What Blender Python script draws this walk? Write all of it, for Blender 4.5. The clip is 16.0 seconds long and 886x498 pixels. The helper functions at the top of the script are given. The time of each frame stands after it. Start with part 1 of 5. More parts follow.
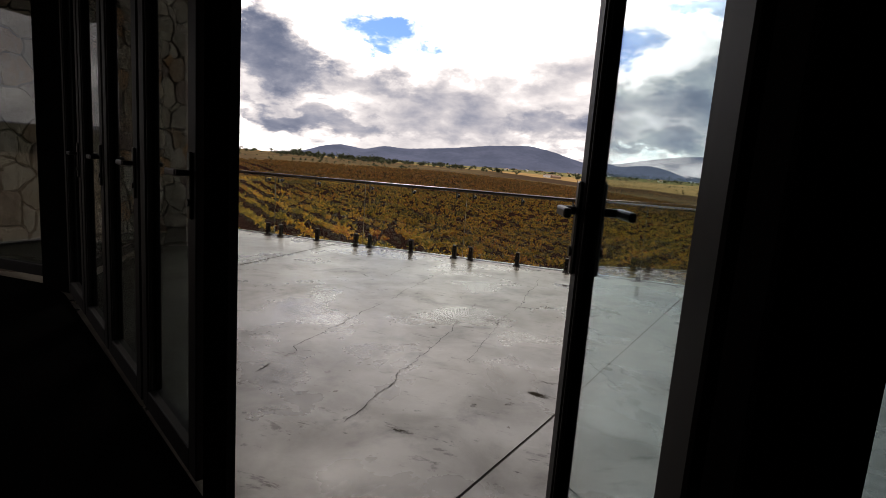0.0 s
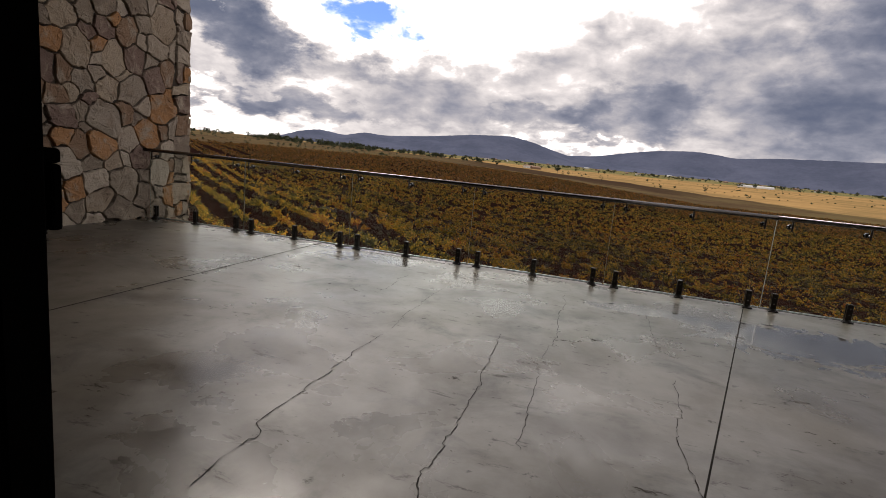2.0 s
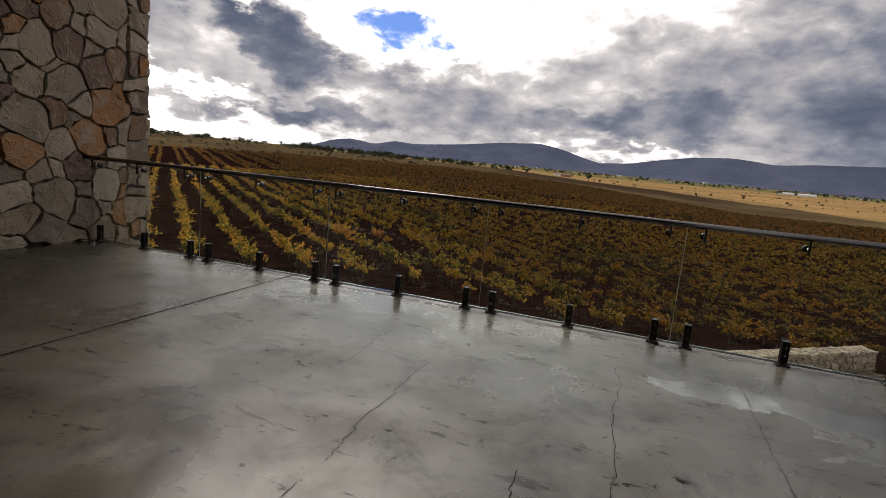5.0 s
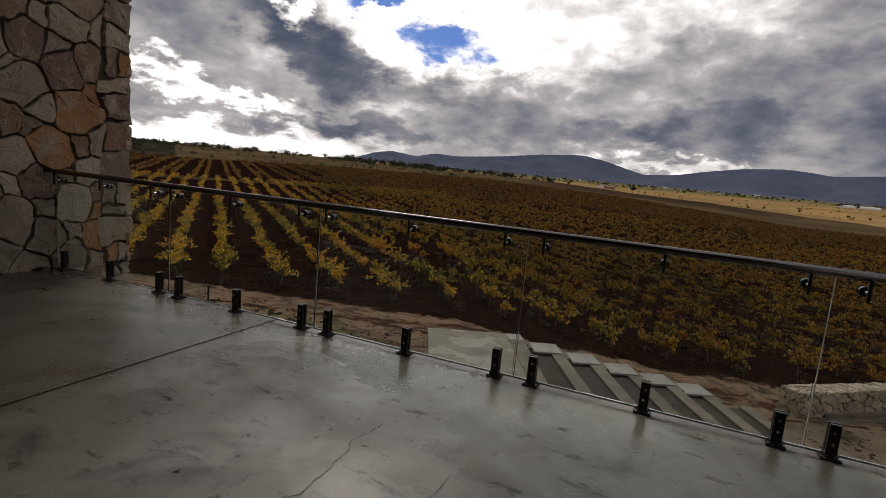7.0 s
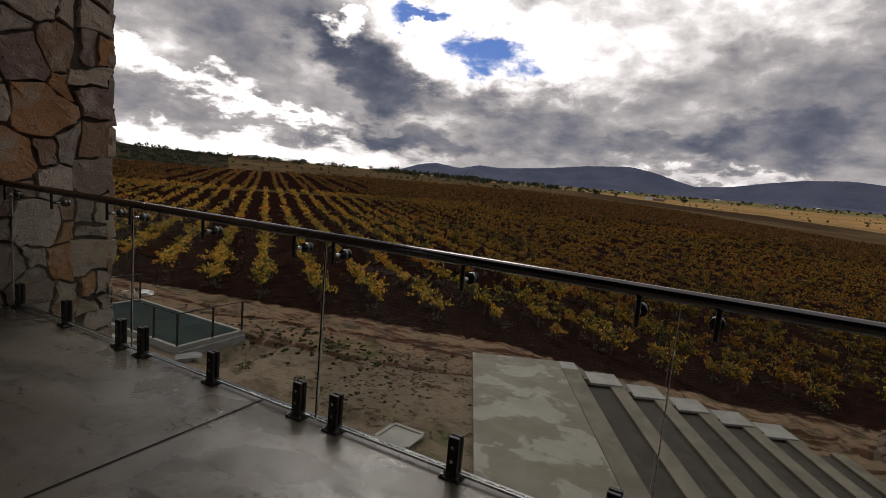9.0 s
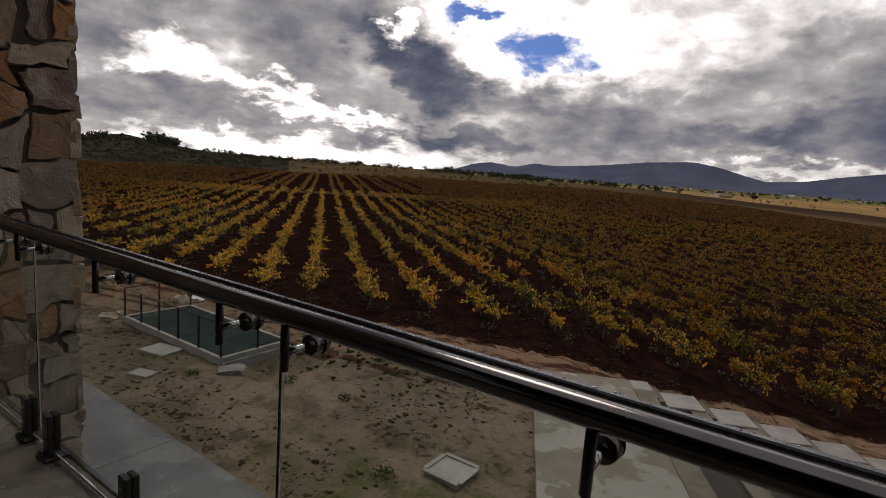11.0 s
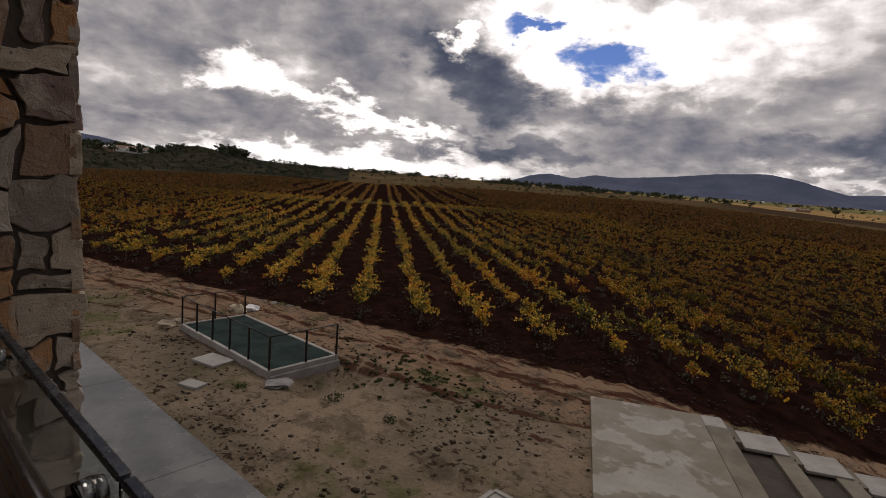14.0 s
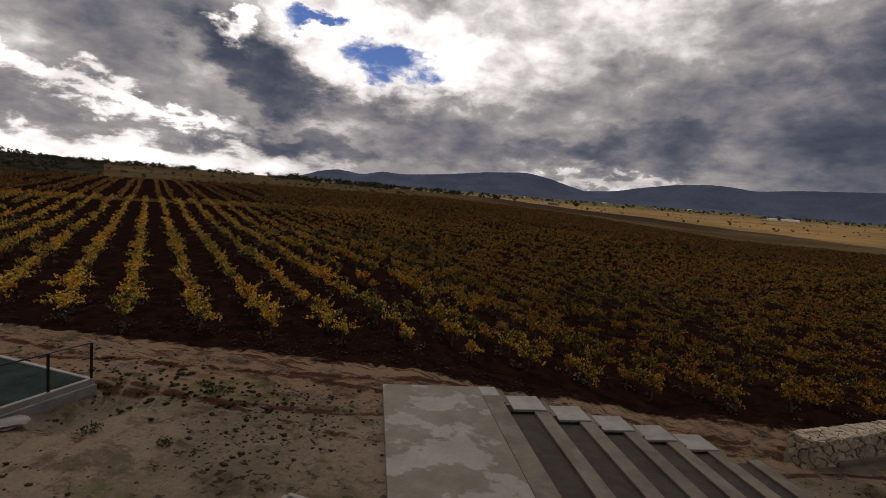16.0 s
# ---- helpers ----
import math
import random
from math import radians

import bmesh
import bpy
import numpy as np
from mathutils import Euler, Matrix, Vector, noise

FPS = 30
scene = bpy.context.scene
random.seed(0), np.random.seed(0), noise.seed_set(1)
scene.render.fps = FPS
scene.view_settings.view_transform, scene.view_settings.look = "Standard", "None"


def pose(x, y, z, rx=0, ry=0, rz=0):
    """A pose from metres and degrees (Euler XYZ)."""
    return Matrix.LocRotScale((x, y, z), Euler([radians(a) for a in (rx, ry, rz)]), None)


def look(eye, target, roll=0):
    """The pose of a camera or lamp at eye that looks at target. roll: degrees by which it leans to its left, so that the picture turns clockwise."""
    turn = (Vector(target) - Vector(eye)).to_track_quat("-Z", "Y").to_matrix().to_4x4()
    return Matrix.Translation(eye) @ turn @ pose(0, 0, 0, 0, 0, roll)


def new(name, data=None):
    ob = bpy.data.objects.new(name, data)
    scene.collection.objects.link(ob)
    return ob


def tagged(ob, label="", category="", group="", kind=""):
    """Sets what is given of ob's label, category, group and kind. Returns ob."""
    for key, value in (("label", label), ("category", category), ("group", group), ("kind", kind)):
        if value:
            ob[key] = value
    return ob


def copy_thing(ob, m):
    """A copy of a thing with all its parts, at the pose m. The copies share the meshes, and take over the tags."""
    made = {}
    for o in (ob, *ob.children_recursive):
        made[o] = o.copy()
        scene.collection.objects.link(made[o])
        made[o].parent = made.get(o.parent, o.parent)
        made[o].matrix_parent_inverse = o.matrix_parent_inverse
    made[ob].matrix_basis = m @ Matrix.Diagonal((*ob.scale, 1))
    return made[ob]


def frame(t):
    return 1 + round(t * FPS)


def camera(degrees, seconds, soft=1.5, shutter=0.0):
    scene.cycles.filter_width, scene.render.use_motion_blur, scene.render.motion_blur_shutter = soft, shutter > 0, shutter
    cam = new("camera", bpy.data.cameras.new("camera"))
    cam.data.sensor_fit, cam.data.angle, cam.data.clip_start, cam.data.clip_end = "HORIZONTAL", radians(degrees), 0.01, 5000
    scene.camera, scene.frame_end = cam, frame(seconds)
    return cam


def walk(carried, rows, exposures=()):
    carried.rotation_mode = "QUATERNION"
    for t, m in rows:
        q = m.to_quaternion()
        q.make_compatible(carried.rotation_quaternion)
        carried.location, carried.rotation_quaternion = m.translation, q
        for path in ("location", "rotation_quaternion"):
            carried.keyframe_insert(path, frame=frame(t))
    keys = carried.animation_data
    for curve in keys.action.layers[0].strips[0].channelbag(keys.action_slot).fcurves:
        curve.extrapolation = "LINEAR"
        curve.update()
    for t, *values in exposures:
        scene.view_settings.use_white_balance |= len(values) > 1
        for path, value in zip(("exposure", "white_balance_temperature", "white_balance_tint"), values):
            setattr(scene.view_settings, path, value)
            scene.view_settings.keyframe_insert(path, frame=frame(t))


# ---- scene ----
cam = camera(80.7, 16.0, soft=0.8)
PATH = [
    (0, (0.3700, 0.7100, 1.2840), (-0.2420, 2.5900, 0.9820), 4.2),
    (0.5, (0.1380, 0.9820, 1.2640), (-0.4640, 2.8640, 0.9550), 4.7),
    (1, (-0.0240, 1.2710, 1.2580), (-0.6050, 3.1590, 0.9450), 5.0),
    (1.5, (-0.1950, 1.5360, 1.2820), (-0.7440, 3.4310, 0.9550), 5.2),
    (2, (-0.2890, 1.7660, 1.2690), (-0.8180, 3.6650, 0.9310), 5.5),
    (2.5, (-0.3010, 2.0110, 1.2970), (-0.8260, 3.9100, 0.9540), 5.7),
    (3, (-0.3500, 2.2400, 1.2850), (-0.8860, 4.1370, 0.9440), 5.6),
    (3.5, (-0.3870, 2.4850, 1.2830), (-0.9450, 4.3750, 0.9450), 5.3),
    (3.7, (-0.3980, 2.6070, 1.2760), (-0.9570, 4.4970, 0.9400), 5.4),
    (5.8, (-0.7220, 3.9640, 1.3170), (-1.4230, 5.8130, 1.0170), 5.3),
    (6, (-0.7770, 4.0830, 1.3240), (-1.4900, 5.9280, 1.0290), 5.4),
    (6.5, (-0.8230, 4.3780, 1.3190), (-1.5760, 6.2080, 1.0290), 5.2),
    (7, (-0.8700, 4.7270, 1.3190), (-1.6570, 6.5440, 1.0310), 5.1),
    (7.5, (-1.0120, 5.0540, 1.3260), (-1.8400, 6.8530, 1.0440), 5.0),
    (8, (-1.1290, 5.3710, 1.3070), (-2.0040, 7.1480, 1.0320), 4.9),
    (8.5, (-1.3230, 5.7020, 1.3030), (-2.2360, 7.4610, 1.0340), 4.7),
    (8.7, (-1.4290, 5.8160, 1.3150), (-2.3510, 7.5720, 1.0520), 4.9),
    (10.8, (-2.2620, 7.0467, 1.3080), (-3.3580, 8.6980, 1.0390), 4.4),
    (11, (-2.3000, 7.1620, 1.3270), (-3.4144, 8.7987, 1.0500), 4.2),
    (11.5, (-2.4378, 7.3895, 1.3534), (-3.6773, 8.9348, 1.0783), 4.0),
    (12, (-2.5453, 7.5617, 1.3893), (-3.8746, 9.0307, 1.1158), 4.0),
    (12.5, (-2.6413, 7.6867, 1.3827), (-3.9977, 9.1312, 1.1117), 4.2),
    (13, (-2.6757, 7.6956, 1.4134), (-4.0310, 9.1419, 1.1467), 4.3),
    (13.5, (-2.6603, 7.7307, 1.4124), (-3.9941, 9.1984, 1.1544), 4.45),
    (14, (-2.6456, 7.7697, 1.3938), (-3.9343, 9.2782, 1.1418), 4.5),
    (14.5, (-2.6400, 7.7940, 1.4020), (-3.8060, 9.4010, 1.1550), 4.7),
    (15, (-2.6440, 7.8190, 1.3800), (-3.6600, 9.5260, 1.1470), 4.8),
    (15.5, (-2.5830, 7.8016, 1.3960), (-3.4180, 9.6050, 1.1780), 4.7),
    (16, (-2.5030, 7.8090, 1.3830), (-3.1140, 9.7020, 1.1780), 4.6),
]
EXPOSURE = [(0, 1.2, 6600, 15), (0.5, 1.1, 6600, 15), (1, 1.0, 6600, 15), (2, 1.0, 6600, 15), (3.5, 1.0, 6500, 14), (6, 0.35, 6450, 13), (8, 0.1, 6450, 14), (11, 0.05, 6500, 16), (14, 0.0, 6500, 16), (16, -0.3, 6500, 16)]
walk(cam, [(t, look(eye, target, roll)) for t, eye, target, roll in PATH], EXPOSURE)

# ---- world, sun, exposure ----
SUN_AZ, SUN_EL = -36.0, 48.0


def mathn(nt, op, a, b=None, c=None, clamp=False):
    n = nt.nodes.new("ShaderNodeMath")
    n.operation, n.use_clamp = op, clamp
    for i, v in enumerate((a, b, c)):
        if v is None:
            continue
        if isinstance(v, (int, float)):
            n.inputs[i].default_value = v
        else:
            nt.links.new(v, n.inputs[i])
    return n.outputs[0]


def mixc(nt, fac, a, b, mode="MIX"):
    n = nt.nodes.new("ShaderNodeMix")
    n.data_type, n.blend_type = "RGBA", mode
    for sock, v in ((n.inputs[0], fac), (n.inputs[6], a), (n.inputs[7], b)):
        if isinstance(v, (int, float)):
            sock.default_value = v
        elif isinstance(v, tuple):
            sock.default_value = (*v, 1) if len(v) == 3 else v
        else:
            nt.links.new(v, sock)
    return n.outputs[2]


def noisen(nt, vec, scale, detail=4.0, rough=0.55, distort=0.0, out="Fac"):
    n = nt.nodes.new("ShaderNodeTexNoise")
    n.inputs["Scale"].default_value = scale
    n.inputs["Detail"].default_value = detail
    n.inputs["Roughness"].default_value = rough
    n.inputs["Distortion"].default_value = distort
    if vec is not None:
        nt.links.new(vec, n.inputs["Vector"])
    return n.outputs[out]


def maprange(nt, v, a, b, c=0.0, d=1.0):
    n = nt.nodes.new("ShaderNodeMapRange")
    n.interpolation_type = "SMOOTHSTEP"
    nt.links.new(v, n.inputs[0])
    for i, k in enumerate((a, b, c, d)):
        n.inputs[i + 1].default_value = k
    return n.outputs[0]


def build_world():
    w = bpy.data.worlds.new("sky")
    scene.world = w
    w.use_nodes = True
    nt = w.node_tree
    nt.nodes.clear()
    tc = nt.nodes.new("ShaderNodeTexCoord")
    sep = nt.nodes.new("ShaderNodeSeparateXYZ")
    nt.links.new(tc.outputs["Generated"], sep.inputs[0])
    x, y, z = sep.outputs
    az = mathn(nt, "MULTIPLY", mathn(nt, "ARCTAN2", x, y), 57.2958)
    el = mathn(nt, "MULTIPLY", mathn(nt, "ARCSINE", z), 57.2958)
    # cloud layer in bearing and height, squeezed a little towards the horizon
    comb = nt.nodes.new("ShaderNodeCombineXYZ")
    nt.links.new(mathn(nt, "MULTIPLY", az, 0.095), comb.inputs[0])
    nt.links.new(mathn(nt, "MULTIPLY", mathn(nt, "POWER", mathn(nt, "MAXIMUM", mathn(nt, "ADD", el, 3.0), 0.01), 0.8), 0.36), comb.inputs[1])
    deck = comb.outputs[0]
    big = noisen(nt, deck, 0.75, 3.0, 0.5, 0.2)
    fine = noisen(nt, deck, 1.55, 10.0, 0.54, 0.15)
    wob = noisen(nt, deck, 1.9, 6.0, 0.6)
    wob2 = noisen(nt, deck, 2.5, 6.0, 0.6, 0.2)
    azw = mathn(nt, "ADD", az, mathn(nt, "MULTIPLY", mathn(nt, "SUBTRACT", wob, 0.5), 14.0))
    elw = mathn(nt, "ADD", el, mathn(nt, "MULTIPLY", mathn(nt, "SUBTRACT", wob2, 0.5), 8.0))

    def blob(a0, e0, ra, re, lean=0.0, soft=1.0):
        da = mathn(nt, "SUBTRACT", azw, a0)
        de = mathn(nt, "SUBTRACT", mathn(nt, "SUBTRACT", elw, e0), mathn(nt, "MULTIPLY", da, lean))
        q = mathn(nt, "ADD", mathn(nt, "POWER", mathn(nt, "DIVIDE", da, ra), 2.0),
                  mathn(nt, "POWER", mathn(nt, "DIVIDE", de, re), 2.0))
        return maprange(nt, q, 1.0 + soft, max(0.0, 1.0 - soft))

    def add(*terms):
        r = terms[0]
        for k in terms[1:]:
            r = mathn(nt, "ADD", r, k)
        return r

    def times(a, b):
        return mathn(nt, "MULTIPLY", a, b)

    # brightness of the cloud layer: 0 dark underside, 1 thin and bright
    puff = noisen(nt, deck, 3.6, 9.0, 0.56, 0.35)
    base = add(times(mathn(nt, "SUBTRACT", big, 0.5), 0.45), times(mathn(nt, "SUBTRACT", fine, 0.5), 0.85), times(mathn(nt, "SUBTRACT", puff, 0.5), 0.50), 0.47)
    # last entry: bright cloud above the view, added to lift the terrace floor
    thin = [(-62.8, 9.3, 3.4, 2.0, 0.0, 0.9, 0.55), (-53, 7.1, 8, 1.3, -0.26, 0.9, 0.50), (-43, 5.0, 5, 0.9, -0.2, 0.9, 0.38), (-50, 1.4, 18, 1.5, 0.0, 0.9, 0.46),
            (-40.4, 14.6, 2.0, 1.5, 0.0, 0.8, 0.95), (-26, 13.6, 10, 4.2, 0.0, 0.9, 0.44), (-14, 13.0, 6.5, 3.2, 0.0, 0.9, 0.26), (-32, 17.5, 6, 3.0, 0.0, 0.9, 0.36),
            (-2.3, 2.6, 9, 0.7, 0.0, 0.9, 0.26), (-6, 16.5, 11, 4, 0.0, 0.9, 0.06), (4, 27, 34, 12, 0.0, 0.95, 0.30)]
    # last entry: unseen dark cloud high on the left, added to dim the floor
    thick = [(-51, 14.0, 12, 3.6, -0.08, 0.95, -0.13), (-38.0, 10.8, 5.6, 3.2, -0.45, 0.9, -0.50), (-70, 9.7, 6, 4.0, 0.0, 0.9, -0.08), (-34, 4.0, 10, 1.1, -0.02, 0.95, -0.30),
             (-28, 8.4, 6, 1.7, 0.0, 0.9, -0.20), (-18, 5.8, 9, 2.4, 0.0, 0.9, -0.14), (2.5, 6.2, 6.5, 2.7, 0.0, 0.95, -0.28), (-6, 5.2, 6, 1.3, 0.0, 0.9, -0.20),
             (-66, 5.2, 9, 1.5, 0.0, 0.9, -0.14), (18, 12, 15, 9, 0.0, 0.95, -0.20), (29, 12, 12, 14, 0.0, 0.95, -0.34), (-60, 34, 28, 14, 0.0, 0.95, -0.42)]
    for a0, e0, ra, re, lean, soft, k in thin + thick:
        base = add(base, times(blob(a0, e0, ra, re, lean, soft), k))
    bright = maprange(nt, base, -0.25, 1.15)
    ramp = nt.nodes.new("ShaderNodeValToRGB")
    nt.links.new(bright, ramp.inputs[0])
    cr = ramp.color_ramp
    cr.elements[0].position, cr.elements[0].color = 0.0, (0.06, 0.073, 0.108, 1)
    cr.elements[1].position, cr.elements[1].color = 1.0, (1.5, 1.46, 1.38, 1)
    for p, c in ((0.20, (0.150, 0.158, 0.188)), (0.42, (0.295, 0.286, 0.288)), (0.60, (0.44, 0.42, 0.405)), (0.78, (0.80, 0.775, 0.74))):
        e = cr.elements.new(p)
        e.color = (*c, 1)
    # clear gaps
    gap = mathn(nt, "MAXIMUM", blob(-24.3, 13.3, 4.2, 1.9, -0.12, 0.6), blob(-33.0, 16.3, 2.4, 1.0, -0.1, 0.6))
    gap = times(gap, maprange(nt, fine, 0.70, 0.50))
    sky = nt.nodes.new("ShaderNodeTexSky")
    sky.sky_type, sky.sun_disc = "NISHITA", False
    sky.sun_elevation, sky.sun_rotation = radians(SUN_EL), radians(SUN_AZ)
    sky.dust_density = 0.5
    skyc = mixc(nt, 1.0, sky.outputs[0], (0.026, 0.037, 0.064), "MULTIPLY")
    col = mixc(nt, gap, ramp.outputs[0], skyc)
    # below the horizon plain earth colour
    below = maprange(nt, el, -0.6, -2.5)
    col = mixc(nt, below, col, (0.05, 0.045, 0.04))
    bg = nt.nodes.new("ShaderNodeBackground")
    nt.links.new(col, bg.inputs[0])
    bg.inputs[1].default_value = 1.0
    out = nt.nodes.new("ShaderNodeOutputWorld")
    nt.links.new(bg.outputs[0], out.inputs[0])


build_world()
sun = new("sun", bpy.data.lights.new("sun", "SUN"))
sun.data.energy, sun.data.angle, sun.data.color = 1.0, radians(25), (1.0, 0.93, 0.82)
sx, sy = math.sin(radians(SUN_AZ)) * math.cos(radians(SUN_EL)), math.cos(radians(SUN_AZ)) * math.cos(radians(SUN_EL))
sun.matrix_world = look((sx * 50, sy * 50, math.sin(radians(SUN_EL)) * 50), (0, 0, 0))


# ---- materials ----
def material(name, base, rough=0.6, metal=0.0, var=None, scale=3.0, bump=0.0, bscale=40.0, rand=0.0, spec=0.5, rvar=0.0, edge=(0.32, 0.68)):
    """A plain surface with stains at one scale, grain at another and relief."""
    m = bpy.data.materials.new(name)
    m.use_nodes = True
    nt = m.node_tree
    b = nt.nodes["Principled BSDF"]
    b.inputs["Roughness"].default_value = rough
    b.inputs["Metallic"].default_value = metal
    b.inputs["Specular IOR Level"].default_value = spec
    geo = nt.nodes.new("ShaderNodeNewGeometry")
    pos = geo.outputs["Position"]
    col = base
    if var:
        col = mixc(nt, maprange(nt, noisen(nt, pos, scale, 6, 0.6, 0.3), *edge), base, var)
        grain = noisen(nt, pos, scale * 9, 4, 0.7)
        col = mixc(nt, 0.35, col, mixc(nt, grain, (0.35, 0.35, 0.35), (1.5, 1.5, 1.5)), "MULTIPLY")
    if rand:
        oi = nt.nodes.new("ShaderNodeObjectInfo")
        hs = nt.nodes.new("ShaderNodeHueSaturation")
        if isinstance(col, tuple):
            hs.inputs["Color"].default_value = (*col, 1)
        else:
            nt.links.new(col, hs.inputs["Color"])
        nt.links.new(maprange(nt, oi.outputs["Random"], 0, 1, 1 - rand, 1 + rand), hs.inputs["Value"])
        col = hs.outputs[0]
    if isinstance(col, tuple):
        b.inputs["Base Color"].default_value = (*col, 1)
    else:
        nt.links.new(col, b.inputs["Base Color"])
    if rvar:
        nt.links.new(maprange(nt, noisen(nt, pos, scale * 1.7, 5, 0.6), 0.3, 0.7, rough - rvar, rough + rvar), b.inputs["Roughness"])
    if bump:
        bn = nt.nodes.new("ShaderNodeBump")
        bn.inputs["Strength"].default_value = bump
        bn.inputs["Distance"].default_value = 0.02
        nt.links.new(noisen(nt, pos, bscale, 6, 0.65), bn.inputs["Height"])
        nt.links.new(bn.outputs[0], b.inputs["Normal"])
    return m


def glass_material(name, tint, rough=0.0, ior=1.45):
    m = bpy.data.materials.new(name)
    m.use_nodes = True
    b = m.node_tree.nodes["Principled BSDF"]
    b.inputs["Base Color"].default_value = (*tint, 1)
    b.inputs["Roughness"].default_value = rough
    b.inputs["Transmission Weight"].default_value = 1.0
    b.inputs["IOR"].default_value = ior
    return m


def concrete_deck_material():
    """Sealed grey concrete, cloudy, damp in places, with standing water near the edge."""
    m = bpy.data.materials.new("sealed_concrete")
    m.use_nodes = True
    nt = m.node_tree
    b = nt.nodes["Principled BSDF"]
    pos = nt.nodes.new("ShaderNodeNewGeometry").outputs["Position"]
    cloud = noisen(nt, pos, 0.55, 6, 0.6, 0.6)
    mott = noisen(nt, pos, 2.1, 7, 0.65, 0.5)
    grit = noisen(nt, pos, 28, 4, 0.7)
    col = mixc(nt, maprange(nt, cloud, 0.35, 0.66), (0.044, 0.037, 0.028), (0.112, 0.101, 0.081))
    col = mixc(nt, maprange(nt, mott, 0.52, 0.70), col, (0.020, 0.017, 0.013))
    col = mixc(nt, 0.25, col, mixc(nt, grit, (0.5, 0.5, 0.5), (1.4, 1.4, 1.4)), "MULTIPLY")
    scr = nt.nodes.new("ShaderNodeMapping")
    scr.inputs["Scale"].default_value = (1.0, 3.2, 1.0)
    scr.inputs["Rotation"].default_value = (0, 0, 0.35)
    nt.links.new(pos, scr.inputs[0])
    scuff = maprange(nt, noisen(nt, scr.outputs[0], 2.6, 9, 0.75, 0.35), 0.58, 0.64)
    col = mixc(nt, mathn(nt, "MULTIPLY", scuff, 0.7), col, (0.024, 0.020, 0.016))
    pale = maprange(nt, noisen(nt, scr.outputs[0], 1.3, 7, 0.68, 0.25), 0.58, 0.76)
    col = mixc(nt, mathn(nt, "MULTIPLY", pale, 0.4), col, (0.14, 0.128, 0.112))
    pits = maprange(nt, noisen(nt, pos, 9, 6, 0.66), 0.62, 0.68)
    col = mixc(nt, mathn(nt, "MULTIPLY", pits, 0.7), col, (0.025, 0.022, 0.019))
    sep = nt.nodes.new("ShaderNodeSeparateXYZ")
    nt.links.new(pos, sep.inputs[0])

    def pool(cx, cy, rx, ry, rot):
        c, s = math.cos(rot), math.sin(rot)
        dx, dy = mathn(nt, "SUBTRACT", sep.outputs[0], cx), mathn(nt, "SUBTRACT", sep.outputs[1], cy)
        u = mathn(nt, "ADD", mathn(nt, "MULTIPLY", dx, c / rx), mathn(nt, "MULTIPLY", dy, s / rx))
        v = mathn(nt, "ADD", mathn(nt, "MULTIPLY", dx, -s / ry), mathn(nt, "MULTIPLY", dy, c / ry))
        q = mathn(nt, "ADD", mathn(nt, "MULTIPLY", u, u), mathn(nt, "MULTIPLY", v, v))
        return mathn(nt, "SUBTRACT", 1.0, q)

    near = mathn(nt, "MAXIMUM", pool(1.75, 6.75, 1.35, 0.62, 0.12), pool(0.45, 7.05, 0.75, 0.22, -0.05))
    splash = noisen(nt, pos, 3.0, 6, 0.62, 1.1)
    wet = maprange(nt, mathn(nt, "ADD", mathn(nt, "MULTIPLY", near, 0.27), splash), 0.600, 0.612)
    damp = maprange(nt, noisen(nt, pos, 0.8, 5, 0.6, 0.4), 0.45, 0.7)
    rough = mathn(nt, "SUBTRACT", 0.34, mathn(nt, "MULTIPLY", damp, 0.17))
    rough = mathn(nt, "ADD", rough, mathn(nt, "MULTIPLY", mathn(nt, "SUBTRACT", mott, 0.5), 0.25))
    rough = mathn(nt, "ADD", mathn(nt, "MULTIPLY", rough, mathn(nt, "SUBTRACT", 1.0, wet)), mathn(nt, "MULTIPLY", wet, 0.02))
    nt.links.new(rough, b.inputs["Roughness"])
    col = mixc(nt, mathn(nt, "MULTIPLY", wet, 0.6), col, (0.10, 0.10, 0.10))
    nt.links.new(col, b.inputs["Base Color"])
    sheen = maprange(nt, noisen(nt, pos, 1.5, 10, 0.66, 0.3), 0.34, 0.66, 0.30, 0.86)
    sheen = mathn(nt, "SUBTRACT", sheen, mathn(nt, "MULTIPLY", scuff, 0.35))
    sheen = mathn(nt, "SUBTRACT", sheen, mathn(nt, "MULTIPLY", pits, 0.35))
    nt.links.new(mathn(nt, "MAXIMUM", sheen, mathn(nt, "MULTIPLY", wet, 0.9)), b.inputs["Specular IOR Level"])
    bn = nt.nodes.new("ShaderNodeBump")
    bn.inputs["Distance"].default_value = 0.006
    nt.links.new(mathn(nt, "MULTIPLY", mathn(nt, "SUBTRACT", 1.0, wet), 0.25), bn.inputs["Strength"])
    nt.links.new(mathn(nt, "ADD", mott, mathn(nt, "MULTIPLY", grit, 0.15)), bn.inputs["Height"])
    nt.links.new(bn.outputs[0], b.inputs["Normal"])
    return m


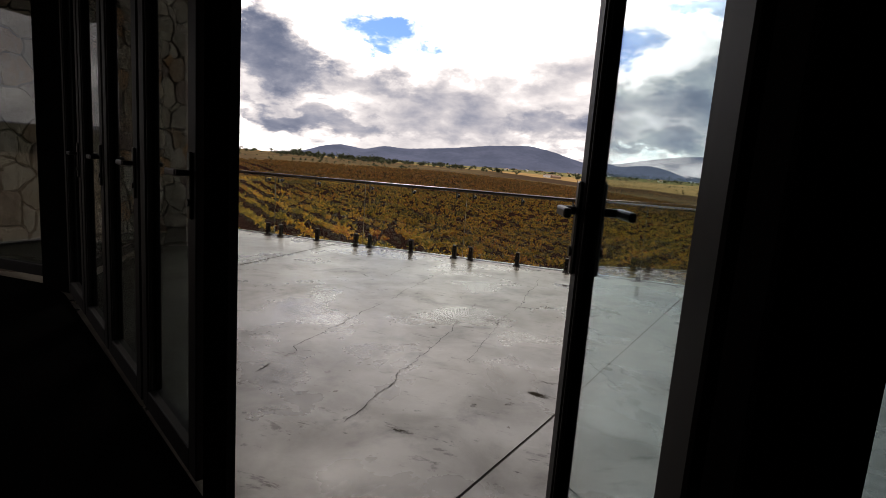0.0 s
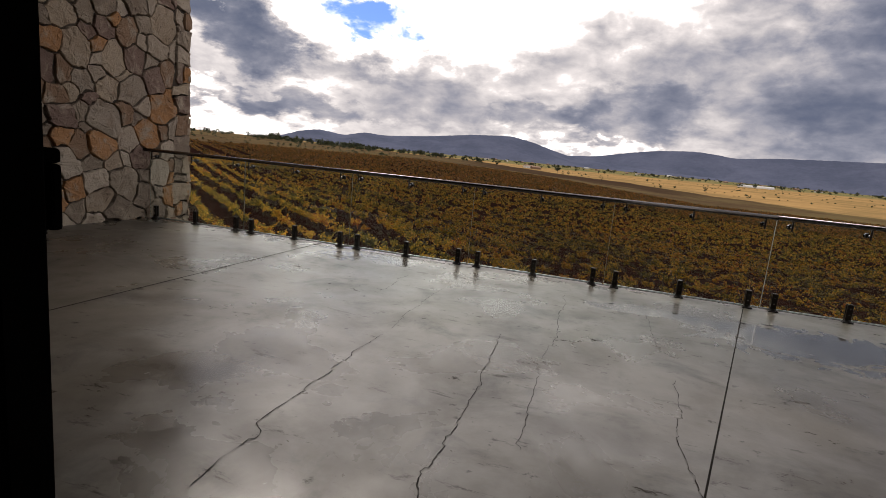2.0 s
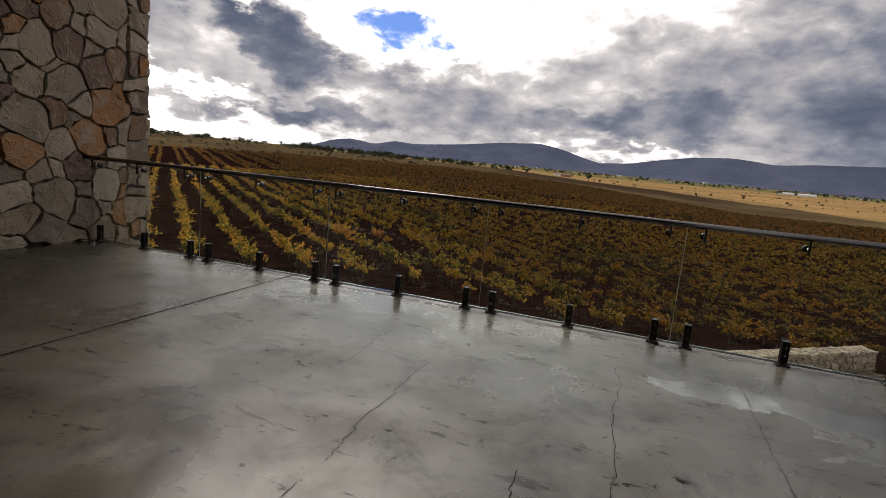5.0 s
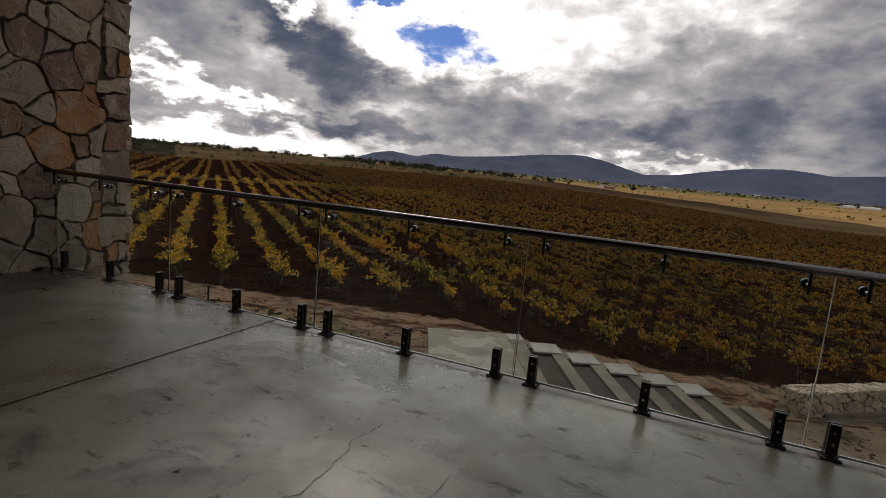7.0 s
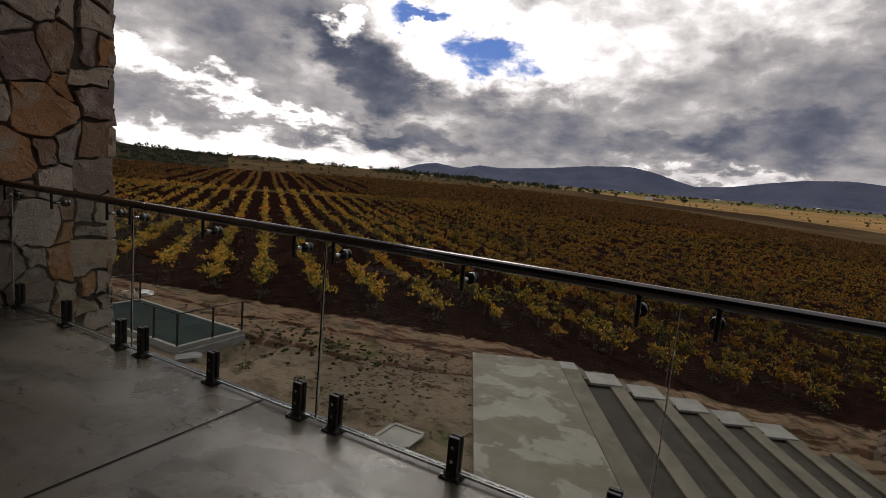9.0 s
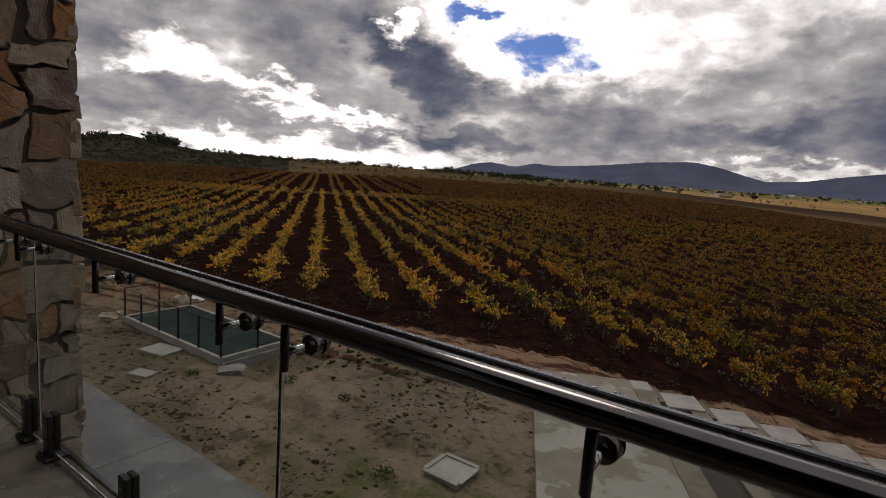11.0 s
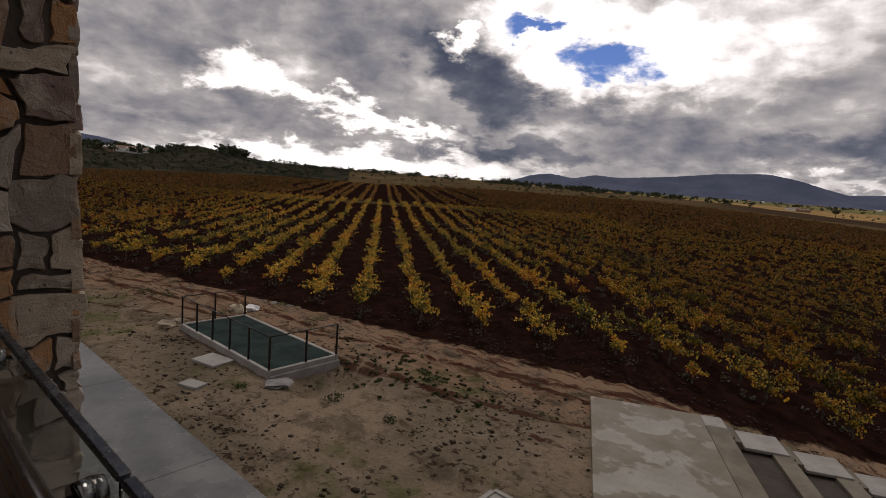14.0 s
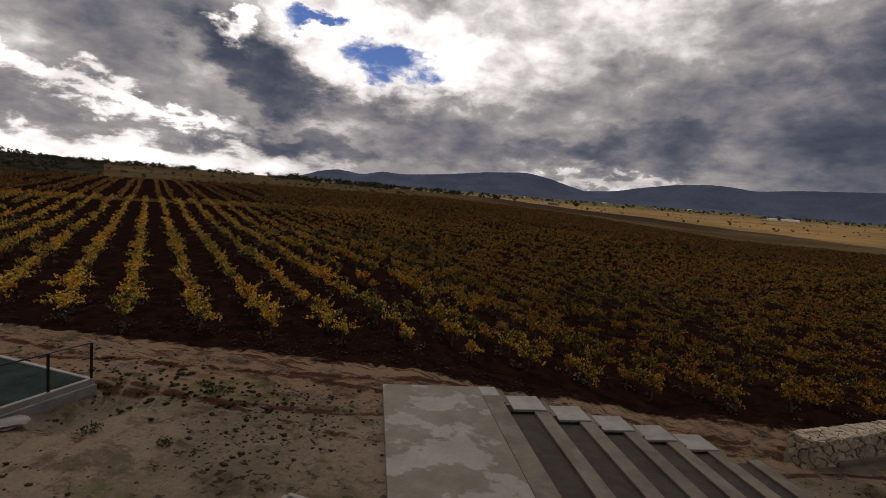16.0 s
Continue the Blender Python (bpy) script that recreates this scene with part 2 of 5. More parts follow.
def ground_material():
    """Trampled sandy lot, then dark red vineyard soil beyond a ragged line."""
    m = bpy.data.materials.new("earth")
    m.use_nodes = True
    nt = m.node_tree
    b = nt.nodes["Principled BSDF"]
    b.inputs["Roughness"].default_value = 0.95
    b.inputs["Specular IOR Level"].default_value = 0.0
    pos = nt.nodes.new("ShaderNodeNewGeometry").outputs["Position"]
    sep = nt.nodes.new("ShaderNodeSeparateXYZ")
    nt.links.new(pos, sep.inputs[0])
    big = noisen(nt, pos, 0.22, 5, 0.6, 0.3)
    mid = noisen(nt, pos, 1.3, 6, 0.65, 0.4)
    small = noisen(nt, pos, 9, 5, 0.7)
    sand = mixc(nt, maprange(nt, big, 0.35, 0.65), (0.215, 0.165, 0.118), (0.130, 0.102, 0.072))
    sand = mixc(nt, maprange(nt, mid, 0.50, 0.72), sand, (0.082, 0.058, 0.039))
    damp = maprange(nt, noisen(nt, pos, 0.55, 7, 0.68, 0.7), 0.54, 0.64)
    sand = mixc(nt, mathn(nt, "MULTIPLY", damp, 0.6), sand, (0.052, 0.040, 0.026))
    specks = maprange(nt, noisen(nt, pos, 4.6, 4, 0.6, 0.4), 0.58, 0.62)
    sand = mixc(nt, mathn(nt, "MULTIPLY", specks, maprange(nt, big, 0.36, 0.58, 0.15, 0.9)), sand, (0.026, 0.018, 0.012))
    prints = maprange(nt, noisen(nt, pos, 11.0, 3, 0.6, 0.3), 0.61, 0.66)
    sand = mixc(nt, mathn(nt, "MULTIPLY", prints, maprange(nt, mid, 0.38, 0.62, 0.1, 0.8)), sand, (0.036, 0.026, 0.017))
    sand = mixc(nt, 0.55, sand, mixc(nt, small, (0.25, 0.25, 0.25), (1.65, 1.65, 1.65)), "MULTIPLY")
    weeds = mathn(nt, "MULTIPLY", maprange(nt, noisen(nt, pos, 0.30, 4, 0.6, 0.2), 0.50, 0.64), maprange(nt, mid, 0.40, 0.58))
    sand = mixc(nt, mathn(nt, "MULTIPLY", weeds, 0.65), sand, (0.070, 0.078, 0.026))
    soil = mixc(nt, maprange(nt, mid, 0.35, 0.65), (0.024, 0.0105, 0.008), (0.010, 0.0055, 0.0045))
    soil = mixc(nt, 0.5, soil, mixc(nt, small, (0.35, 0.35, 0.35), (1.6, 1.6, 1.6)), "MULTIPLY")
    straw = maprange(nt, noisen(nt, pos, 0.9, 5, 0.7, 0.5), 0.58, 0.72)
    soil = mixc(nt, mathn(nt, "MULTIPLY", straw, 0.22), soil, (0.10, 0.06, 0.035))
    line = mathn(nt, "SUBTRACT", sep.outputs[1], mathn(nt, "ADD", mathn(nt, "MULTIPLY", sep.outputs[0], 0.235), 25.4))
    line = mathn(nt, "SUBTRACT", line, maprange(nt, sep.outputs[0], -9.0, 1.0, 0.0, 3.6))
    ragged = mathn(nt, "ADD", line, mathn(nt, "MULTIPLY", mathn(nt, "SUBTRACT", noisen(nt, pos, 0.7, 6, 0.7, 0.5), 0.5), 3.0))
    edge = maprange(nt, ragged, -0.25, 0.25)
    # turned red earth dragged out over the sand next to the line
    drag = nt.nodes.new("ShaderNodeMapping")
    drag.inputs["Rotation"].default_value = (0, 0, -0.45)
    drag.inputs["Scale"].default_value = (0.45, 2.6, 1.0)
    nt.links.new(pos, drag.inputs[0])
    strip = mathn(nt, "MULTIPLY", maprange(nt, line, -3.8, -0.3), maprange(nt, noisen(nt, drag.outputs[0], 1.5, 6, 0.7, 1.2), 0.52, 0.58))
    bare = mathn(nt, "MULTIPLY", maprange(nt, line, -4.6, -2.6), maprange(nt, mid, 0.62, 0.45))
    sand = mixc(nt, mathn(nt, "MULTIPLY", bare, 0.75), sand, (0.23, 0.145, 0.092))
    sand = mixc(nt, mathn(nt, "MULTIPLY", strip, 0.9), sand, (0.065, 0.024, 0.016))
    # wheel tracks of red mud that wander along the edge
    broken = maprange(nt, noisen(nt, pos, 1.1, 5, 0.7, 0.3), 0.42, 0.52)
    for off, amp, freq, ph, wide in ((1.3, 0.5, 0.33, 0.4, 0.16), (2.3, 0.7, 0.27, 1.9, 0.13), (3.1, 0.9, 0.21, 4.0, 0.15), (4.4, 1.2, 0.24, 2.6, 0.11)):
        wave = mathn(nt, "MULTIPLY", mathn(nt, "SINE", mathn(nt, "ADD", mathn(nt, "MULTIPLY", sep.outputs[0], freq), ph)), amp)
        away = mathn(nt, "ABSOLUTE", mathn(nt, "ADD", mathn(nt, "ADD", line, off), wave))
        track = mathn(nt, "MULTIPLY", maprange(nt, away, wide * 1.5, wide * 0.7), broken)
        sand = mixc(nt, mathn(nt, "MULTIPLY", track, 0.85), sand, (0.045, 0.018, 0.012))
    col = mixc(nt, edge, sand, soil)
    nt.links.new(col, b.inputs["Base Color"])
    bn = nt.nodes.new("ShaderNodeBump")
    bn.inputs["Strength"].default_value, bn.inputs["Distance"].default_value = 0.9, 0.08
    nt.links.new(mathn(nt, "ADD", mid, mathn(nt, "MULTIPLY", small, 0.4)), bn.inputs["Height"])
    nt.links.new(bn.outputs[0], b.inputs["Normal"])
    return m


def leaf_material(name, colours, trans=0.35, side_dull=0.0):
    """Autumn leaves: a colour drawn per plant, shifted per leaf."""
    m = bpy.data.materials.new(name)
    m.use_nodes = True
    nt = m.node_tree
    b = nt.nodes["Principled BSDF"]
    b.inputs["Roughness"].default_value = 0.6
    b.inputs["Specular IOR Level"].default_value = 0.25
    geo = nt.nodes.new("ShaderNodeNewGeometry")
    oi = nt.nodes.new("ShaderNodeObjectInfo")
    patch = noisen(nt, geo.outputs["Position"], 0.10, 4, 0.6, 0.4)
    plant = noisen(nt, geo.outputs["Position"], 0.9, 2, 0.5)
    isl = geo.outputs["Random Per Island"]
    t = mathn(nt, "ADD", mathn(nt, "MULTIPLY", mathn(nt, "SUBTRACT", patch, 0.5), 1.5), mathn(nt, "MULTIPLY", mathn(nt, "SUBTRACT", isl, 0.5), 0.75))
    t = mathn(nt, "ADD", t, mathn(nt, "ADD", mathn(nt, "MULTIPLY", mathn(nt, "SUBTRACT", plant, 0.5), 1.7), 0.5))
    ramp = nt.nodes.new("ShaderNodeValToRGB")
    nt.links.new(t, ramp.inputs[0])
    cr = ramp.color_ramp
    cr.elements[0].position, cr.elements[0].color = colours[0][0], (*colours[0][1], 1)
    cr.elements[1].position, cr.elements[1].color = colours[-1][0], (*colours[-1][1], 1)
    for p, c in colours[1:-1]:
        e = cr.elements.new(p)
        e.color = (*c, 1)
    sep = nt.nodes.new("ShaderNodeSeparateXYZ")
    nt.links.new(geo.outputs["Position"], sep.inputs[0])
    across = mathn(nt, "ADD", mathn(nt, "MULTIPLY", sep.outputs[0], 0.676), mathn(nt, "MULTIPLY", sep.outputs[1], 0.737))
    # leaf colour multiplied darker with distance across the rows, to both sides
    dull = mathn(nt, "ADD", maprange(nt, across, 5.0, 27.0, 0.0, side_dull), maprange(nt, across, -4.0, -30.0, 0.0, side_dull * 1.15))
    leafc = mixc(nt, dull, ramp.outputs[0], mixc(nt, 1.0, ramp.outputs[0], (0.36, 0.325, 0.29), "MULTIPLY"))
    leafc = mixc(nt, 1.0, leafc, mixc(nt, mathn(nt, "FRACT", mathn(nt, "MULTIPLY", isl, 37.3)), (0.5, 0.5, 0.5), (1.6, 1.6, 1.6)), "MULTIPLY")
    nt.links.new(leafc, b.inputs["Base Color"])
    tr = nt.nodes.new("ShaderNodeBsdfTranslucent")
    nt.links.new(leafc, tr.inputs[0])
    mx = nt.nodes.new("ShaderNodeMixShader")
    mx.inputs[0].default_value = trans
    nt.links.new(b.outputs[0], mx.inputs[1])
    nt.links.new(tr.outputs[0], mx.inputs[2])
    nt.links.new(mx.outputs[0], nt.nodes["Material Output"].inputs[0])
    return m


def stone_material(name, palette):
    m = bpy.data.materials.new(name)
    m.use_nodes = True
    nt = m.node_tree
    b = nt.nodes["Principled BSDF"]
    b.inputs["Roughness"].default_value = 0.85
    b.inputs["Specular IOR Level"].default_value = 0.25
    pos = nt.nodes.new("ShaderNodeNewGeometry").outputs["Position"]
    oi = nt.nodes.new("ShaderNodeObjectInfo")
    ramp = nt.nodes.new("ShaderNodeValToRGB")
    ramp.color_ramp.interpolation = "CONSTANT"
    nt.links.new(oi.outputs["Random"], ramp.inputs[0])
    cr = ramp.color_ramp
    cr.elements[0].position, cr.elements[0].color = 0.0, (*palette[0], 1)
    cr.elements[1].position, cr.elements[1].color = 1 - 1 / len(palette), (*palette[-1], 1)
    for i, c in enumerate(palette[1:-1]):
        e = cr.elements.new((i + 1) / len(palette))
        e.color = (*c, 1)
    col = ramp.outputs[0]
    blot = noisen(nt, pos, 5, 6, 0.65, 0.5)
    col = mixc(nt, maprange(nt, blot, 0.48, 0.70), col, (0.42, 0.35, 0.275))
    col = mixc(nt, mathn(nt, "MULTIPLY", maprange(nt, noisen(nt, pos, 3.2, 5, 0.6, 0.2), 0.55, 0.72), 0.6), col, (0.21, 0.15, 0.105))
    grit = noisen(nt, pos, 60, 5, 0.7)
    col = mixc(nt, 0.4, col, mixc(nt, grit, (0.4, 0.4, 0.4), (1.5, 1.5, 1.5)), "MULTIPLY")
    holes = maprange(nt, noisen(nt, pos, 24, 3, 0.6), 0.66, 0.71)
    col = mixc(nt, mathn(nt, "MULTIPLY", holes, 0.85), col, (0.06, 0.045, 0.035))
    nt.links.new(col, b.inputs["Base Color"])
    bn = nt.nodes.new("ShaderNodeBump")
    bn.inputs["Strength"].default_value, bn.inputs["Distance"].default_value = 1.0, 0.035
    nt.links.new(mathn(nt, "ADD", blot, mathn(nt, "MULTIPLY", grit, 0.35)), bn.inputs["Height"])
    nt.links.new(bn.outputs[0], b.inputs["Normal"])
    return m


M_DECK = concrete_deck_material()
M_EARTH = ground_material()
M_STONE = stone_material("field_stone", [(0.383, 0.305, 0.227), (0.312, 0.256, 0.199), (0.454, 0.369, 0.277), (0.284, 0.185, 0.121), (0.355, 0.298, 0.241), (0.426, 0.227, 0.106), (0.426, 0.355, 0.284), (0.256, 0.206, 0.163), (0.227, 0.156, 0.128), (0.483, 0.412, 0.334)])
# mortar toned below its stone-like colour: shadow of the recessed joints is painted in
M_MORTAR = material("joint_shadow_mortar", (0.115, 0.093, 0.073), 0.95, var=(0.040, 0.031, 0.025), scale=2.5, bump=0.6, bscale=50)
M_ALU = material("dark_bronze_aluminium", (0.006, 0.0045, 0.0045), 0.55, 0.0, var=(0.009, 0.007, 0.0065), scale=6, spec=0.08)
M_BLACK = material("matt_black_metal", (0.003, 0.0028, 0.0028), 0.8, var=(0.005, 0.0045, 0.0045), scale=5, spec=0.0)
M_RAIL = material("dark_polished_steel", (0.17, 0.16, 0.157), 0.17, 1.0, var=(0.14, 0.132, 0.13), scale=1.2)
M_SPKR = material("black_plastic", (0.008, 0.008, 0.0085), 0.5, var=(0.012, 0.012, 0.012), scale=8, spec=0.2)
M_CAP = material("wet_steel_cap", (0.10, 0.105, 0.115), 0.25, 0.8, var=(0.06, 0.063, 0.07), scale=20, rvar=0.1)
M_SPIGOT = material("black_coated_metal", (0.02, 0.018, 0.017), 0.28, 0.5, var=(0.035, 0.03, 0.028), scale=9)
M_LEVER = material("black_powder_coat", (0.006, 0.0055, 0.0055), 0.4, var=(0.010, 0.009, 0.009), scale=9, spec=0.25)
M_STEEL = material("polished_steel", (0.42, 0.42, 0.43), 0.16, 1.0, var=(0.34, 0.34, 0.35), scale=12)
M_GLASS = glass_material("clear_glass", (0.90, 0.965, 0.94))
M_TINT = glass_material("tinted_glass", (0.58, 0.75, 0.76))
M_DARKTINT = glass_material("dark_tinted_glass", (0.27, 0.32, 0.32))
M_PITGLASS = material("dirty_green_glass", (0.026, 0.042, 0.038), 0.6, var=(0.014, 0.023, 0.022), scale=1.2, spec=0.02, rvar=0.1)
# opaque pale colour stands in for light caught in the cut glass
M_EDGE = material("painted_edge_gleam", (0.50, 0.55, 0.52), 0.2, var=(0.36, 0.41, 0.39), scale=10)
M_DROP = glass_material("water", (0.95, 0.97, 1.0), 0.0, 1.33)
M_CREVICE = material("crack_dirt", (0.012, 0.010, 0.009), 0.9, var=(0.022, 0.019, 0.017), scale=8, spec=0.1)
# low base colour carries the unlit room's dimness; the outer walls share it
M_PLASTER = material("room_shade_plaster", (0.035, 0.032, 0.03), 0.9, var=(0.028, 0.026, 0.024), scale=2, bump=0.2)
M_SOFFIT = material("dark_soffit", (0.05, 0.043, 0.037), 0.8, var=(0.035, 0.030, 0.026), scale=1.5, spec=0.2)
# near black in place of the room's darkness, not the floor's own tone
M_INFLOOR = material("shade_black_floor", (0.0045, 0.004, 0.004), 0.8, var=(0.003, 0.003, 0.003), scale=2, spec=0.0)
M_PATHC = material("wet_paving_concrete", (0.10, 0.10, 0.095), 0.20, var=(0.17, 0.167, 0.16), scale=0.6, rvar=0.17, bump=0.1, bscale=12)
M_SLAB = material("stained_concrete", (0.150, 0.124, 0.088), 0.6, var=(0.240, 0.222, 0.184), scale=0.85, spec=0.3, edge=(0.49, 0.54), bump=0.25, bscale=20, rvar=0.15)
M_STEP = material("step_concrete", (0.092, 0.074, 0.050), 0.8, var=(0.155, 0.130, 0.094), scale=1.1, bump=0.3, bscale=25, rand=0.12)
M_PAD = material("pale_concrete", (0.30, 0.285, 0.255), 0.75, var=(0.22, 0.205, 0.183), scale=1.5, bump=0.3, bscale=25, rand=0.1)
M_CLOD = material("dark_clod", (0.030, 0.021, 0.014), 0.95, var=(0.05, 0.036, 0.025), scale=6, bump=0.8, bscale=30, spec=0.1)
M_ROWWEED = leaf_material("dry_row_weeds", [(0.0, (0.030, 0.030, 0.016)), (0.5, (0.075, 0.070, 0.040)), (1.0, (0.13, 0.10, 0.06))], 0.2)
M_HEADLAND = leaf_material("dry_headland_grass", [(0.0, (0.08, 0.07, 0.025)), (0.5, (0.16, 0.12, 0.04)), (1.0, (0.24, 0.16, 0.06))], 0.25)
M_TREAD = material("packed_earth", (0.05, 0.038, 0.028), 0.95, var=(0.03, 0.023, 0.017), scale=1.8, bump=0.8, bscale=9)
M_BARK = material("vine_bark", (0.055, 0.038, 0.028), 0.95, var=(0.09, 0.065, 0.05), scale=8, bump=0.8, bscale=60)
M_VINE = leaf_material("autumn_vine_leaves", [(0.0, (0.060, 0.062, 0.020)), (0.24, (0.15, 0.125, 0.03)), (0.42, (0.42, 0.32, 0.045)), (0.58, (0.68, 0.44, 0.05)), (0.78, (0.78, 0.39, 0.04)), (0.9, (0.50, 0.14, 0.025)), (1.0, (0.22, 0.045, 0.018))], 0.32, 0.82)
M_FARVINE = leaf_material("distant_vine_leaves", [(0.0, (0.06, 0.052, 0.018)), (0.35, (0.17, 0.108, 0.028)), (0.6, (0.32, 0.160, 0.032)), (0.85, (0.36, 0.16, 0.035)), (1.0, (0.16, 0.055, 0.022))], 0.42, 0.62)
M_WOOD = leaf_material("dark_evergreen_leaves", [(0.0, (0.018, 0.026, 0.012)), (0.5, (0.035, 0.045, 0.018)), (1.0, (0.07, 0.075, 0.03))], 0.15)
M_WEED = leaf_material("weed_leaves", [(0.0, (0.030, 0.038, 0.012)), (1.0, (0.075, 0.085, 0.026))], 0.2)
def field_material():
    """Far farmland: brown fallow, dry golden stubble beyond a wavering edge, then green crops towards the mountains."""
    m = bpy.data.materials.new("far_farmland")
    m.use_nodes = True
    nt = m.node_tree
    b = nt.nodes["Principled BSDF"]
    b.inputs["Roughness"].default_value = 0.95
    b.inputs["Specular IOR Level"].default_value = 0.0
    pos = nt.nodes.new("ShaderNodeNewGeometry").outputs["Position"]
    sep = nt.nodes.new("ShaderNodeSeparateXYZ")
    nt.links.new(pos, sep.inputs[0])
    x, y = mathn(nt, "ADD", sep.outputs[0], 2.6), mathn(nt, "SUBTRACT", sep.outputs[1], 7.8)
    r = mathn(nt, "SQRT", mathn(nt, "ADD", mathn(nt, "MULTIPLY", x, x), mathn(nt, "MULTIPLY", y, y)))
    az = mathn(nt, "MULTIPLY", mathn(nt, "ARCTAN2", x, y), 57.2958)
    wave = mathn(nt, "MULTIPLY", mathn(nt, "SUBTRACT", noisen(nt, pos, 0.006, 4, 0.6), 0.5), 220.0)
    rw = mathn(nt, "ADD", r, wave)
    patch = noisen(nt, pos, 0.012, 5, 0.6, 0.4)
    fine = noisen(nt, pos, 0.12, 5, 0.7)
    fallow = mixc(nt, maprange(nt, patch, 0.38, 0.62), (0.085, 0.058, 0.034), (0.13, 0.098, 0.048))
    wedge = mathn(nt, "MULTIPLY", maprange(nt, az, -18.0, -9.0), mathn(nt, "MULTIPLY", maprange(nt, az, 14.0, 5.0), maprange(nt, rw, 330.0, 350.0)))
    fallow = mixc(nt, mathn(nt, "MULTIPLY", wedge, 0.8), fallow, (0.048, 0.030, 0.022))
    gold = mixc(nt, maprange(nt, patch, 0.36, 0.64), (0.40, 0.25, 0.105), (0.25, 0.17, 0.075))
    green = mixc(nt, maprange(nt, patch, 0.42, 0.58), (0.12, 0.13, 0.055), (0.24, 0.19, 0.09))
    limit = maprange(nt, az, -16.0, 0.0, 1100.0, 520.0)
    limit = mathn(nt, "SUBTRACT", limit, maprange(nt, az, 0.0, 24.0, 0.0, 190.0))
    col = mixc(nt, maprange(nt, mathn(nt, "SUBTRACT", rw, limit), -8.0, 8.0), fallow, gold)
    col = mixc(nt, mathn(nt, "MULTIPLY", maprange(nt, rw, 1180.0, 1260.0), maprange(nt, az, -34.0, -28.0)), col, green)
    col = mixc(nt, 0.5, col, mixc(nt, fine, (0.35, 0.35, 0.35), (1.6, 1.6, 1.6)), "MULTIPLY")
    nt.links.new(col, b.inputs["Base Color"])
    return m


M_FIELD = field_material()
M_SCRUB = material("hillside_scrub", (0.060, 0.053, 0.036), 0.95, var=(0.014, 0.015, 0.011), scale=0.05, bump=0.9, bscale=0.3, spec=0.0)
# distance haze is put into the base colour as a pale blue
M_RANGE = material("haze_painted_mountain", (0.115, 0.130, 0.190), 1.0, var=(0.085, 0.10, 0.15), scale=0.004, spec=0.0)
M_WHITE = material("white_sheeting", (0.75, 0.75, 0.73), 0.6, var=(0.6, 0.6, 0.58), scale=0.5)
M_TERRA = material("tiled_roof", (0.30, 0.19, 0.12), 0.9, var=(0.22, 0.14, 0.1), scale=1)
M_PITWALL = material("grey_plaster", (0.24, 0.23, 0.225), 0.85, var=(0.16, 0.15, 0.145), scale=2, bump=0.4)
M_PITFLOOR = material("green_painted_floor", (0.035, 0.055, 0.05), 0.6, var=(0.02, 0.032, 0.03), scale=0.8)
M_LIME = material("pale_limestone", (0.40, 0.33, 0.235), 0.85, var=(0.28, 0.22, 0.155), scale=3, bump=0.6, bscale=25, rand=0.22)


# ---- building helpers ----
def mesh_object(name, verts, faces, mats, smooth=False):
    me = bpy.data.meshes.new(name)
    me.from_pydata([tuple(v) for v in verts], [], faces)
    for m in mats if isinstance(mats, (list, tuple)) else [mats]:
        me.materials.append(m)
    if smooth:
        me.shade_smooth()
    me.update()
    return new(name, me)


def part(name, bm, mat, parent=None, label=""):
    me = bpy.data.meshes.new(name)
    bm.to_mesh(me)
    bm.free()
    me.materials.append(mat)
    ob = new(name, me)
    if parent is not None:
        ob.parent = parent
    if label:
        ob["label"] = label
    return ob


def share(name, me, parent, m=None):
    ob = new(name, me)
    ob.parent = parent
    if m is not None:
        ob.matrix_basis = m
    return ob


def thing(name, at=(0, 0, 0), turn=0.0, label="", category="", group="", kind=""):
    ob = new(name)
    ob.matrix_basis = pose(*at, 0, 0, turn)
    return tagged(ob, label, category, group, kind)


def box(lo, hi, bevel=0.0, seg=1):
    bm = bmesh.new()
    c = [(a + b) / 2 for a, b in zip(lo, hi)]
    s = [abs(b - a) for a, b in zip(lo, hi)]
    bmesh.ops.create_cube(bm, size=1, matrix=Matrix.LocRotScale(c, None, s))
    if bevel:
        bmesh.ops.bevel(bm, geom=bm.edges[:], offset=bevel, segments=seg, affect="EDGES", profile=0.5)
    return bm


def tube(a, b, r, seg=14, r2=None, bm=None):
    bm = bm or bmesh.new()
    a, b = Vector(a), Vector(b)
    d = b - a
    m = Matrix.Translation((a + b) / 2) @ d.to_track_quat("Z", "Y").to_matrix().to_4x4()
    bmesh.ops.create_cone(bm, cap_ends=True, segments=seg, radius1=r, radius2=r if r2 is None else r2, depth=d.length, matrix=m)
    for f in bm.faces:
        f.smooth = len(f.verts) == 4
    return bm


def prism(outline, z0, z1):
    """An upright prism over a closed outline, counter-clockwise."""
    bm = bmesh.new()
    lo = [bm.verts.new((x, y, z0)) for x, y in outline]
    hi = [bm.verts.new((x, y, z1)) for x, y in outline]
    bm.faces.new(lo[::-1])
    bm.faces.new(hi)
    n = len(outline)
    for i in range(n):
        bm.faces.new((lo[i], lo[(i + 1) % n], hi[(i + 1) % n], hi[i]))
    return bm


